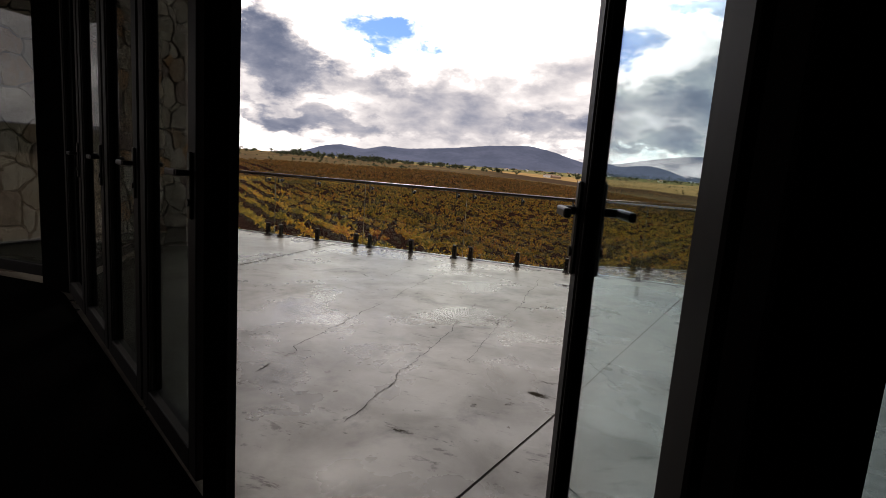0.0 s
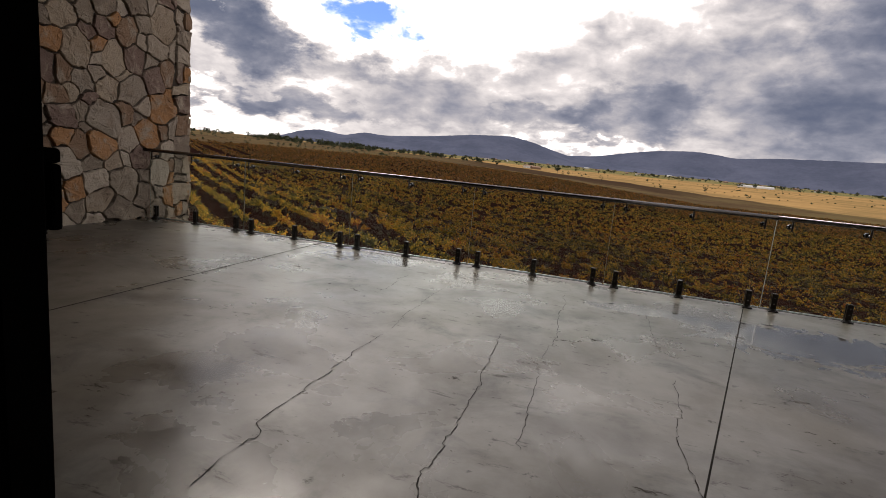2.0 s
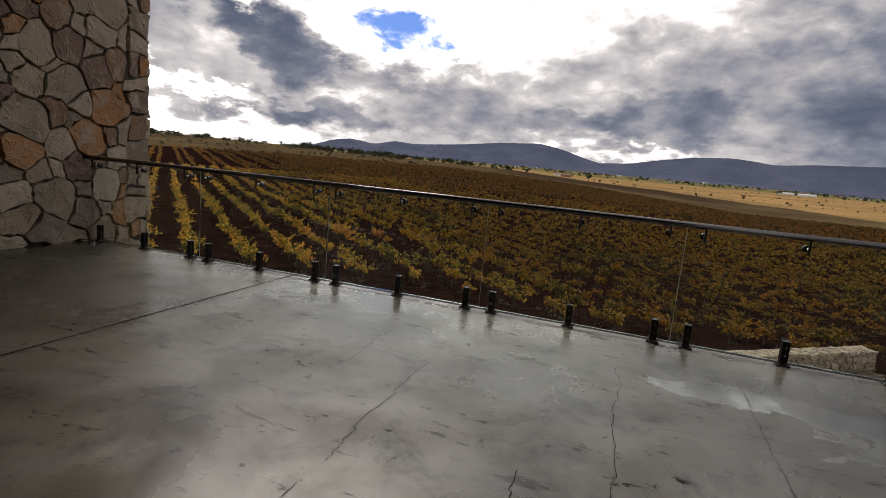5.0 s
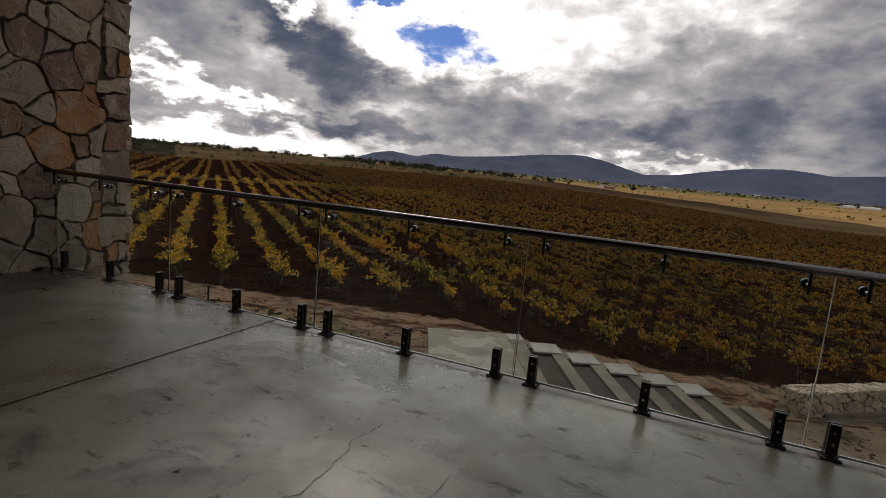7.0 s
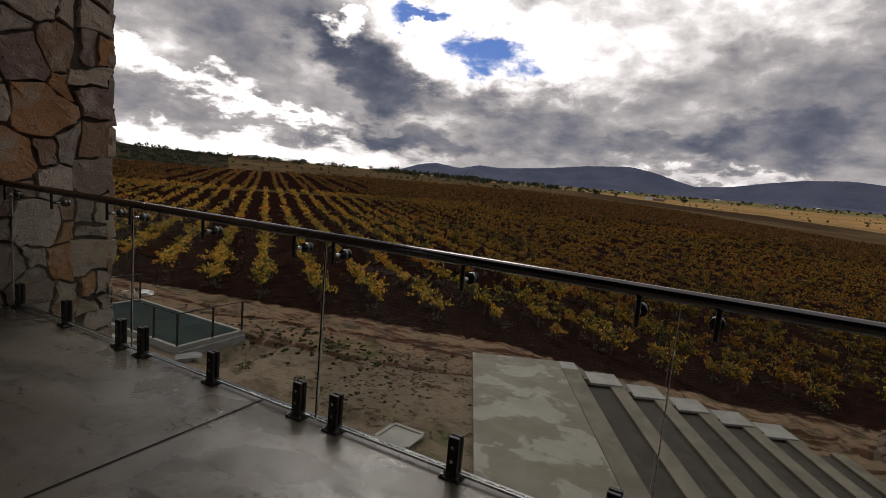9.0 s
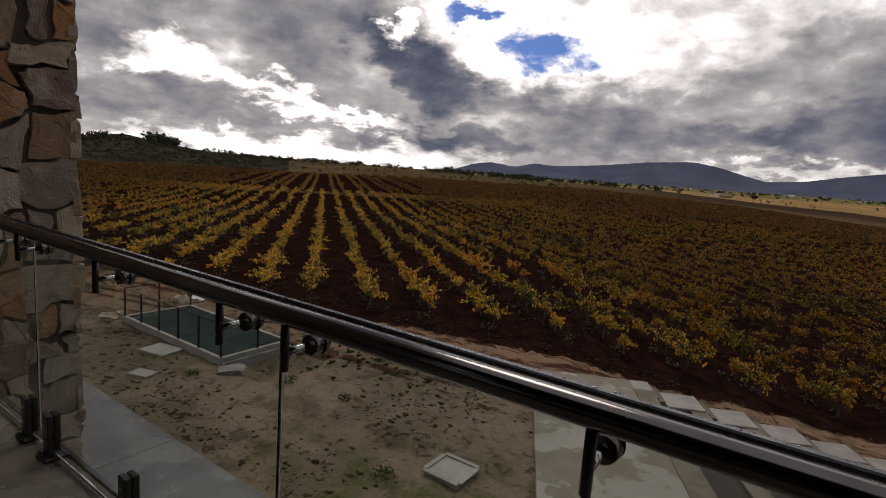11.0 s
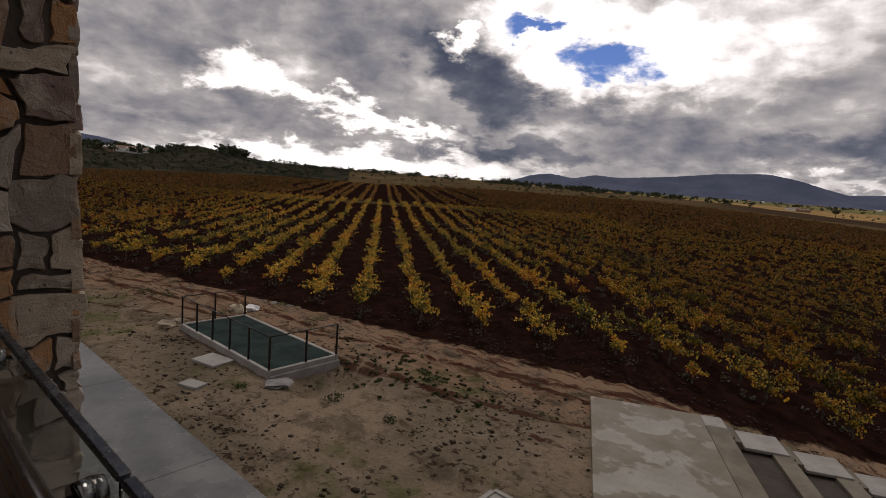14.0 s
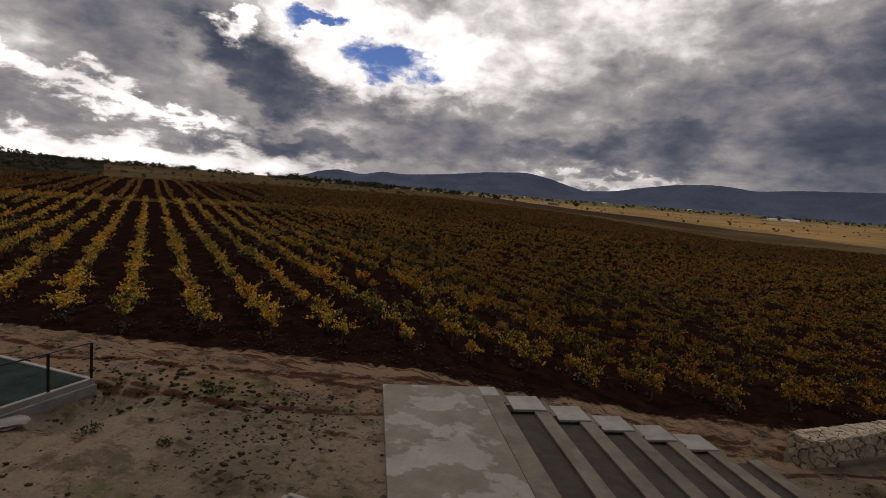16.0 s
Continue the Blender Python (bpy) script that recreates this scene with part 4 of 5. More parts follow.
def build_vineyard():
    rng = np.random.default_rng(11)
    spots = []
    turn = math.degrees(math.atan2(ROW_D[1], ROW_D[0]))
    for k in range(-75, 130):
        p = ROW_P + ROW_N * ROW_GAP * k
        # along the row until it meets the edge of the lot
        t0 = (0.235 * p[0] + 25.4 + 1.3 - p[1]) / (ROW_D[1] - 0.235 * ROW_D[0])
        t0 += float(np.interp(p[0] + ROW_D[0] * t0, [-18, 4], [0.0, 4.4]))
        t = t0 + rng.uniform(0, 0.5)
        while t < t0 + 330:
            q = p + ROW_D * t
            r = math.hypot(q[0] - CX, q[1] - CY)
            az = math.degrees(math.atan2(q[0] - CX, q[1] - CY))
            if r > 262 or az < -97:
                if r > 262 and t > t0 + 20:
                    break
            elif az < 62 and rng.random() > 0.12 and not (110 < r < 126 and -57 < az < -37) and not (r > 126 and -57 < az < -37 and k % 3 == 0):
                spots.append((q[0] + rng.normal(0, 0.08), q[1] + rng.normal(0, 0.08), r, az))
            t += rng.uniform(1.35, 1.75)
    spots = np.array(spots)
    z = ground_height(spots[:, 0], spots[:, 1])
    near = np.argsort(spots[:, 2] + 0.25 * np.abs(spots[:, 3] + 35))[:290]
    mask = np.zeros(len(spots), bool)
    mask[near] = True
    kinds = [vine_mesh(40 + i) for i in range(6)]
    for i in near:
        x, y, r, az = spots[i]
        crown, trunk = kinds[int(rng.integers(6))]
        v = thing("grapevine", (x, y, z[i]), turn + (180 if rng.random() < 0.5 else 0) + rng.uniform(-8, 8),
                  "grapevine with yellowing autumn leaves on a dark trunk", "vine", "vines in the vineyard rows")
        s = rng.uniform(0.68, 1.2)
        v.scale = (s, s, s * rng.uniform(0.9, 1.1))
        share("trunk", trunk, v)
        share("crown", crown, v)
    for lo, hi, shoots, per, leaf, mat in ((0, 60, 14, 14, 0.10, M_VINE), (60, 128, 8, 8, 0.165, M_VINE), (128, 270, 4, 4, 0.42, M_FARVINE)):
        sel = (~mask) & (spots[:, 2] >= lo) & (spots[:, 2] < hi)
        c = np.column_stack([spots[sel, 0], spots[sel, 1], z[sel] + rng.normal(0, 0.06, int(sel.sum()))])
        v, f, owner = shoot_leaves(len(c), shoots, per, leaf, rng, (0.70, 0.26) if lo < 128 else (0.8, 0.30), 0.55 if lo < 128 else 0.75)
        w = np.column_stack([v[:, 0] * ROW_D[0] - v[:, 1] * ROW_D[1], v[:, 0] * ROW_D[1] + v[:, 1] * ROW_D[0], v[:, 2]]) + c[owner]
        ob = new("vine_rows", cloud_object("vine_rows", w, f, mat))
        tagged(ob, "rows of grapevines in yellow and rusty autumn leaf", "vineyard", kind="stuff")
    # dry grass on the headland between the two blocks
    a, r = np.radians(rng.uniform(-60, -34, 2600)), rng.uniform(107, 128, 2600)
    x, y = CX + r * np.sin(a), CY + r * np.cos(a)
    c = np.column_stack([x, y, ground_height(x, y) + 0.12])
    v, f = leaf_cloud(c, np.tile(np.array([0.6, 0.6, 0.14]), (len(c), 1)), np.full(len(c), 9), 0.24, rng)
    tagged(new("headland_grass", cloud_object("headland_grass", v, f, M_HEADLAND)), "dry yellow-green grass on the headland", "grass", kind="stuff")
    # dry weeds in the rows, between and under the vines
    sel = np.flatnonzero(spots[:, 2] < 75)
    sel = np.repeat(sel, 3)[rng.random(len(sel) * 3) < 0.75]
    along, aside = rng.uniform(-0.9, 0.9, len(sel)), rng.normal(0, 0.28, len(sel))
    x, y = spots[sel, 0] + ROW_D[0] * along + ROW_N[0] * aside, spots[sel, 1] + ROW_D[1] * along + ROW_N[1] * aside
    h = rng.uniform(0.06, 0.20, len(sel))
    c = np.column_stack([x, y, ground_height(x, y) + h * 0.6])
    v, f = leaf_cloud(c, np.column_stack([h * 2.0, h * 2.0, h]), np.full(len(c), 16), 0.085, rng)
    tagged(new("row_weeds", cloud_object("row_weeds", v, f, M_ROWWEED)), "dry grey-green weeds along the vine rows", "weeds", kind="stuff")


build_vineyard()


# ---- the stone wall ----
def build_stone_wall():
    w = thing("wall_stone", (0, 0, 0), 0, "rubble wall of grey, tan and rusty field stones", "wall", kind="structure")
    part("core", box((WALL_X - 0.6, 3.6, GROUND - 0.6), (WALL_X - 0.03, 8.74, 6.3)), M_MORTAR, w)
    stone_face(w, (WALL_X - 0.03, 3.88, -0.02), (0, 1, 0), (0, 0, 1), 4.9, 6.3, 0.34, 0.008, 0.045, M_STONE, 7, 0.33)
    stone_face(w, (WALL_X - 0.03, 7.48, GROUND - 0.3), (0, 1, 0), (0, 0, 1), 1.3, -GROUND + 0.29, 0.34, 0.008, 0.045, M_STONE, 9, 0.33)
    stone_face(w, (WALL_X, 8.74, -2.0), (-1, 0, 0), (0, 0, 1), 0.6, 8.3, 0.34, 0.008, 0.045, M_STONE, 8)


# ---- glass balustrade ----
PANEL = 1.63
JOINT0 = -6.585


def spigot_thing():
    s = thing("glass_spigot", (0, 0, 0), 0, "black square glass clamp bolted to the terrace floor", "spigot", "spigots along the balustrade")
    bm = box((-0.05, -0.05, 0.0), (0.05, 0.05, 0.012), 0.003)
    part("base_plate", bm, M_SPIGOT, s)
    bm = bmesh.new()
    bmesh.ops.create_cone(bm, cap_ends=True, segments=20, radius1=0.048, radius2=0.034, depth=0.022, matrix=Matrix.Translation((0, 0, 0.023)))
    part("collar", bm, M_SPIGOT, s)
    part("clamp", box((-0.027, -0.030, 0.012), (0.027, -0.007, 0.195), 0.003), M_SPIGOT, s)
    part("clamp", box((-0.027, 0.007, 0.012), (0.027, 0.030, 0.195), 0.003), M_SPIGOT, s)
    for z in (0.085, 0.15):
        part("bolt", tube((0, -0.034, z), (0, -0.029, z), 0.008, 10), M_STEEL, s)
    for dx in (-0.038, 0.038):
        part("bolt", tube((dx, -0.038, 0.012), (dx, -0.038, 0.02), 0.007, 8), M_STEEL, s)
    return s


def bracket_parts(parent, x):
    b = part("bracket", tube((x, RAIL_Y, 0.98), (x, RAIL_Y, 0.872), 0.0095, 12), M_SPIGOT, parent)
    part("arm", tube((x, RAIL_Y, 0.915), (x, GLASS_Y - 0.010, 0.915), 0.009, 12), M_STEEL, b)
    part("standoff", tube((x, GLASS_Y - 0.030, 0.915), (x, GLASS_Y - 0.0065, 0.915), 0.024, 20, 0.027), M_RAIL, b)
    part("standoff", tube((x, GLASS_Y + 0.0065, 0.915), (x, GLASS_Y + 0.022, 0.915), 0.028, 20, 0.024), M_RAIL, b)


def build_balustrade():
    first = spigot_thing()
    first.matrix_basis = pose(JOINT0 + 0.11, GLASS_Y, 0)
    spots = []
    for i in range(12):
        a = JOINT0 + i * PANEL
        spots += [a + 0.125, a + PANEL / 2, a + PANEL - 0.125]
    for x in spots[1:]:
        copy_thing(first, pose(x, GLASS_Y, 0))
    rail = thing("glass_balustrade", (0, 0, 0), 0, "frameless glass balustrade with a dark metal tube handrail", "balustrade")
    for i in range(12):
        a, b = JOINT0 + i * PANEL + 0.006, JOINT0 + (i + 1) * PANEL - 0.006
        pane = part("pane", box((a, GLASS_Y - 0.006, 0.03), (b, GLASS_Y + 0.006, 0.995), 0.0012), M_GLASS, rail)
        g = pane
        pane.visible_shadow = False
        part("edge_strip", box((a + 0.004, GLASS_Y - 0.0065, 0.018), (b - 0.004, GLASS_Y + 0.0065, 0.029)), M_EDGE, g, "polished lower glass edge, its gleam given as pale colour")
        part("cap", box((a, GLASS_Y - 0.009, 0.989), (b, GLASS_Y + 0.009, 1.001), 0.003), M_CAP, g, "dark metal cap wet with drops")
        part("edge_bead", box((a - 0.0035, GLASS_Y - 0.007, 0.03), (a - 0.0005, GLASS_Y + 0.007, 0.985)), M_EDGE, g, "upright glass edge, its gleam given as pale colour")
    breaks = [JOINT0 - 0.02, JOINT0 + 5 * PANEL - 0.02, JOINT0 + 9 * PANEL, JOINT0 + 12 * PANEL]
    for a, b in zip(breaks[:-1], breaks[1:]):
        part("handrail", tube((a, RAIL_Y, 1.001), (b - 0.004, RAIL_Y, 1.001), 0.0235, 28), M_RAIL, rail)
    for x in spots:
        bracket_parts(rail, x)
    trim = part("trim_edge", box((JOINT0, EDGE_Y + 0.002, -0.29), (DECK_X1, EDGE_Y + 0.02, 0.006), 0.002), M_STEEL)
    tagged(trim, "pale metal edging along the terrace slab", "trim", kind="structure")


# ---- doors and glazing ----
def leaf_door(name, a, b, z0, z1, label, stile=0.085, deep=0.06, lever=None, tag="door", glass=None):
    """A framed glass leaf from plan point a to b. lever: 0 at a, 1 at b."""
    ax, ay = a
    L = math.hypot(b[0] - ax, b[1] - ay)
    d = thing(name, (ax, ay, 0), math.degrees(math.atan2(b[1] - ay, b[0] - ax)), label, tag, "framed glass leaves of the terrace front")
    h = deep / 2
    part("stile", box((0, -h, z0), (stile, h, z1), 0.004), M_ALU, d)
    part("stile", box((L - stile, -h, z0), (L, h, z1), 0.004), M_ALU, d)
    part("bottom_rail", box((stile + 0.001, -h, z0), (L - stile - 0.001, h, z0 + 0.10), 0.004), M_ALU, d)
    part("top_rail", box((stile + 0.001, -h, z1 - 0.09), (L - stile - 0.001, h, z1), 0.004), M_ALU, d)
    for s in (-1, 1):
        part("glazing_bead", box((stile + 0.001, s * h * 0.62 - 0.006, z0 + 0.101), (stile + 0.014, s * h * 0.62 + 0.006, z1 - 0.091), 0.002), M_ALU, d)
        part("glazing_bead", box((L - stile - 0.014, s * h * 0.62 - 0.006, z0 + 0.101), (L - stile - 0.001, s * h * 0.62 + 0.006, z1 - 0.091), 0.002), M_ALU, d)
    pane = part("pane", box((stile - 0.01, -0.004, z0 + 0.09), (L - stile + 0.01, 0.004, z1 - 0.08)), glass or M_TINT, d, "bluish tinted glass pane")
    pane.visible_shadow = False
    if lever is not None:
        x = stile / 2 if lever == 0 else L - stile / 2
        way = 1 if lever == 0 else -1
        for s in (-1, 1):
            plate = part("handle_plate", box((x - 0.018, s * h - (0.012 if s < 0 else 0), 1.04), (x + 0.018, s * h + (0.012 if s > 0 else 0), 1.28), 0.005), M_LEVER, d, "black lock plate")
            part("spindle", tube((x, s * h, 1.205), (x, s * (h + 0.055), 1.205), 0.011, 12), M_LEVER, plate)
            bm = box((min(x, x + way * 0.13), s * (h + 0.05) - 0.009, 1.193), (max(x, x + way * 0.13), s * (h + 0.05) + 0.009, 1.217), 0.006, 2)
            part("lever", bm, M_LEVER, plate, "black lever handle")
            part("cylinder", tube((x, s * h, 1.10), (x, s * (h + 0.018), 1.10), 0.014, 12), M_LEVER, plate)
    return d


def post(a, size, z0, z1, name="post"):
    p = part(name, box((a[0] - size[0] / 2, a[1] - size[1] / 2, z0), (a[0] + size[0] / 2, a[1] + size[1] / 2, z1), 0.004), M_BLACK)
    tagged(p, "dark bronze aluminium post of the glazed front", "post", kind="structure")
    return p


TOP = 2.7


def build_front():
    # folded-back run of leaves, slanting away
    a0, a1 = Vector((-1.0, 2.20)), Vector((-3.95, 3.86))
    n = 4
    for i in range(n):
        p, q = a0.lerp(a1, i / n + 0.006), a0.lerp(a1, (i + 1) / n - 0.006)
        leaf_door("door_leaf", (p.x, p.y), (q.x, q.y), 0.03, TOP - 0.05, "closed dark-framed glass door leaf of the slanting front", lever=0, stile=0.09, deep=0.07, glass=M_DARKTINT)
    leaf_door("corner_window", (-4.32, 4.04), (-6.58, 4.0), 0.05, TOP - 0.05, "fixed dark-framed window looking at the stone wall", stile=0.09, deep=0.07, tag="window", glass=M_DARKTINT)
    post((-4.14, 3.95), (0.34, 0.20), 0.0, TOP)
    # open door leaf standing inwards on its hinges
    leaf_door("door_open", (0.300, 2.12), (0.50, 1.30), 0.02, TOP - 0.06, "dark-framed glass door leaf standing open inwards", lever=0, stile=0.075, deep=0.055)
    # jamb of the opening on the slanting side
    jamb = post((-0.912, 2.165), (0.105, 0.055), 0.0, TOP)
    plate = part("handle_plate", box((-0.945, 2.1935, 1.12), (-0.91, 2.204, 1.27), 0.004), M_BLACK, jamb, "black handle plate")
    part("arm", box((-0.934, 2.203, 1.220), (-0.914, 2.252, 1.238), 0.004, 2), M_BLACK, plate)
    part("grip", box((-0.934, 2.2375, 1.138), (-0.914, 2.2525, 1.219), 0.004, 2), M_BLACK, plate, "black pull grip")
    post((0.518, 1.205), (0.07, 0.12), 0.0, TOP)
    leaf_door("side_window", (0.556, 1.207), (2.56, 2.13), 0.03, TOP - 0.05, "fixed dark-framed glass panel beside the open door", stile=0.02, deep=0.03, tag="window")
    head = [(-6.6, 3.93), (-4.34, 3.97), (-3.96, 3.78), (-0.98, 2.13), (0.78, 1.20), (2.6, 2.06), (2.6, 2.2), (0.8, 1.34), (-0.94, 2.26), (-3.94, 3.92), (-4.32, 4.11), (-6.6, 4.07)]
    t = part("trim_head", prism(head, TOP, 3.05), M_ALU)
    tagged(t, "dark head frame above the glazed front", "trim", kind="structure")


def build_speaker():
    """Black box loudspeaker with pale grille marks, standing by the stone wall."""
    s = thing("portable_speaker", (-6.36, 6.10, 0), 60, "black upright portable loudspeaker with pale grille marks on the floor", "speaker")
    body = box((-0.15, -0.13, 0.03), (0.15, 0.13, 0.665), 0.035, 4)
    part("body", body, M_SPKR, s)
    for x in (-0.11, 0.11):
        part("foot", box((x - 0.03, -0.10, 0.0), (x + 0.03, 0.10, 0.032), 0.006), M_SPKR, s)
    part("handle", box((-0.08, -0.02, 0.667), (0.08, 0.02, 0.685), 0.006), M_SPKR, s)
    for k in range(-2, 3):
        a = radians(k * 24)
        bm = box((-0.016, -0.004, 0.05), (0.016, 0.0, 0.125), 0.003)
        bmesh.ops.transform(bm, matrix=Matrix.Translation((0, -0.131, 0.375)) @ Matrix.Rotation(a, 4, "Y"), verts=bm.verts)
        part("grille_mark", bm, M_WHITE, s, "pale fan-shaped grille mark")
    for x, w in ((-0.075, 0.020), (0.0, 0.009), (0.075, 0.015)):
        part("grille_mark", box((x - w, -0.135, 0.19), (x + w, -0.131, 0.365), 0.002), M_WHITE, s, "pale upright grille bar")
    for z in (0.09, 0.14):
        for x in (-0.075, 0.0, 0.075):
            part("grille_mark", box((x - 0.02, -0.135, z), (x + 0.02, -0.131, z + 0.012), 0.002), M_WHITE, s, "pale grille dash")


build_balustrade()
build_front()
build_speaker()


# ---- the lot below ----
def build_lot():
    for i in range(9):
        x0 = -33.0 + i * 5.2
        p = part("paving_slab", box((x0, 7.12, GROUND - 0.1), (x0 + 5.19, 12.53, GROUND + 0.05), 0.01), M_PATHC)
        tagged(p, "wet grey concrete walkway along the building", "pavement", kind="structure")
    # sunken skylight with a glass cover and a low guard rail
    pit = thing("skylight_pit", (0, 0, GROUND), 0, "glass-covered sunken pit with a pale kerb and low black guard rail", "skylight")
    x0, x1, y0, y1 = -21.05, -15.25, 15.42, 17.88
    for lo, hi in (((x0, y0, -0.1), (x1, y0 + 0.12, 0.22)), ((x0, y1 - 0.12, -0.1), (x1, y1, 0.22)),
                   ((x0, y0 + 0.121, -0.1), (x0 + 0.12, y1 - 0.121, 0.22)), ((x1 - 0.12, y0 + 0.121, -0.5), (x1, y1 - 0.121, 0.22))):
        part("kerb", box(lo, hi, 0.01), M_PAD, pit, "pale concrete kerb")
    part("pit_floor", box((x0 + 0.13, y0 + 0.13, -0.05), (x1 - 0.13, y1 - 0.13, 0.06)), M_PITFLOOR, pit)
    for i in range(4):
        a = x0 + 0.125 + i * (x1 - x0 - 0.25) / 4
        pane = part("pane", box((a + 0.005, y0 + 0.125, 0.17), (a + (x1 - x0 - 0.25) / 4 - 0.005, y1 - 0.125, 0.185)), M_PITGLASS, pit, "dirty dark green glass cover")
    hgt = 0.98
    posts = [(x0 + 0.06 + i * (x1 - x0 - 0.12) / 5, y0 + 0.06) for i in range(6)]
    posts += [(x1 - 0.06, y0 + 0.06 + (y1 - y0 - 0.12) * k) for k in (0.52, 1.0)] + [(x0 + 0.06, y1 - 0.06), (x0 + 0.06 + (x1 - x0) * 0.0, y0 + 0.06 + (y1 - y0 - 0.12) * 0.5)]
    for px, py in posts:
        part("guard_post", box((px - 0.025, py - 0.025, 0.22), (px + 0.025, py + 0.025, 0.22 + hgt), 0.004), M_SPIGOT, pit)
    for a, b in (((x0 + 0.06, y0 + 0.06), (x1 - 0.06, y0 + 0.06)), ((x1 - 0.06, y0 + 0.06), (x1 - 0.06, y1 - 0.06)), ((x0 + 0.06, y0 + 0.06), (x0 + 0.06, y1 - 0.06))):
        part("guard_bar", tube((*a, 0.22 + hgt), (*b, 0.22 + hgt), 0.018, 8), M_SPIGOT, pit)
    part("end_wall", box((x1 + 0.003, y0 + 0.02, -0.75), (x1 + 0.10, y1 - 0.02, 0.08), 0.012), M_PITWALL, pit, "stained grey plastered end wall")
    # covers
    for nm, cx, cy, sx, sy, turn, lab in (("inspection_cover", -7.3, 15.37, 0.80, 0.78, 0, "square concrete inspection cover with a raised rim"),
                                          ("concrete_slab", -17.45, 14.9, 1.0, 0.75, 12, "loose pale concrete slab lying on the ground"),
                                          ("concrete_slab", -16.05, 13.7, 0.62, 0.42, 20, "small loose pale slab lying on the ground")):
        c = thing(nm, (cx, cy, GROUND), turn, lab, "cover")
        part("plate", box((-sx / 2, -sy / 2, -0.05), (sx / 2, sy / 2, 0.07), 0.012), M_PAD, c)
        if nm == "inspection_cover":
            for s in (-1, 1):
                part("rim", box((-sx / 2, s * sy / 2 - 0.05, 0.071), (sx / 2, s * sy / 2 + 0.05, 0.10), 0.008), M_PAD, c)
                part("rim", box((s * sx / 2 - 0.05, -sy / 2 + 0.051, 0.071), (s * sx / 2 + 0.05, sy / 2 - 0.051, 0.10), 0.008), M_PAD, c)
    # platform and stepped terraces, in their own axes: x along U, y away from the building
    ang = math.degrees(math.atan2(U[1], U[0]))
    plat = thing("concrete_platform", (*SLAB_O, GROUND), ang, "stained grey concrete platform with pale damp patches", "platform")
    part("slab", box((0, -9.2, -0.9), (2.9, 0.0, 0.10), 0.012), M_SLAB, plat)
    part("border", box((2.91, -9.2, -0.9), (3.45, -0.65, 0.09), 0.012), M_STEP, plat)
    part("border", box((2.91, -0.64, -0.9), (3.45, 0.05, 0.09), 0.012), M_PAD, plat)
    stair = thing("terrace_steps", (*SLAB_O, GROUND), ang, "stepped terrace of concrete strips, earth treads and pale landings", "steps")
    s, h = 1.42, 0.289
    for k in range(6):
        u0, z = 3.46 + k * s, -0.289 * (k + 1) + 0.05
        part("tread", box((u0, -9.2, z - 0.6), (u0 + s - 0.46, -1.0, z - 0.07), 0.01), M_TREAD, stair, "packed earth tread")
        part("strip", box((u0 + s - 0.455, -9.2, z - 0.8), (u0 + s - 0.005, -0.95, z + 0.02), 0.012), M_STEP, stair)
        if k < 5:
            part("landing", box((u0 + 0.34, -0.98, z - 0.02), (u0 + s - 0.06, 0.06, z + 0.06), 0.012), M_PAD, stair, "pale concrete landing")
            # dark block under each pad: the shadowed gap and sides, put in as colour
            part("landing_base", box((u0 + 0.30, -0.93, z - 0.7), (u0 + s - 0.10, 0.0, z - 0.024), 0.012), M_TREAD, stair, "set-back landing base, dark colour standing for the pad's shadow")
        for j in range(2):
            part("step", box((u0 - 0.09 + j * 0.19, -0.93, z - 0.7), (u0 + 0.10 + j * 0.19, 0.0, z + 0.06 + h * (2 - j) / 3), 0.008), M_STEP, stair)


build_lot()


def build_drops():
    """Rain drops standing on the balustrade cap and rail."""
    rng = random.Random(61)
    verts, faces = [], []
    for _ in range(900):
        x = rng.uniform(-5.0, -1.0)
        r = rng.choice((0.0008, 0.001, 0.0013, 0.0018))
        if rng.random() < 0.8:
            c = (x, GLASS_Y + rng.uniform(-0.008, 0.008), 1.001)
        else:
            th = rng.uniform(-0.9, 0.9)
            c = (x, RAIL_Y + 0.0235 * math.sin(th), 1.001 + 0.0235 * math.cos(th))
        o, n = len(verts), 7
        for k, (f, z) in enumerate(((1.0, 0.0), (0.72, 0.5))):
            verts += [(c[0] + r * f * 1.2 * math.cos(6.2832 * a / n), c[1] + r * f * math.sin(6.2832 * a / n), c[2] + r * z) for a in range(n)]
        verts.append((c[0], c[1], c[2] + r * 0.7))
        for a in range(n):
            b = (a + 1) % n
            faces += [(o + a, o + b, o + n + b, o + n + a), (o + n + a, o + n + b, o + 2 * n)]
    ob = mesh_object("rain_drops", verts, faces, M_DROP, True)
    tagged(ob, "rain drops beaded on the metal cap and handrail", "drops", kind="stuff")


build_drops()


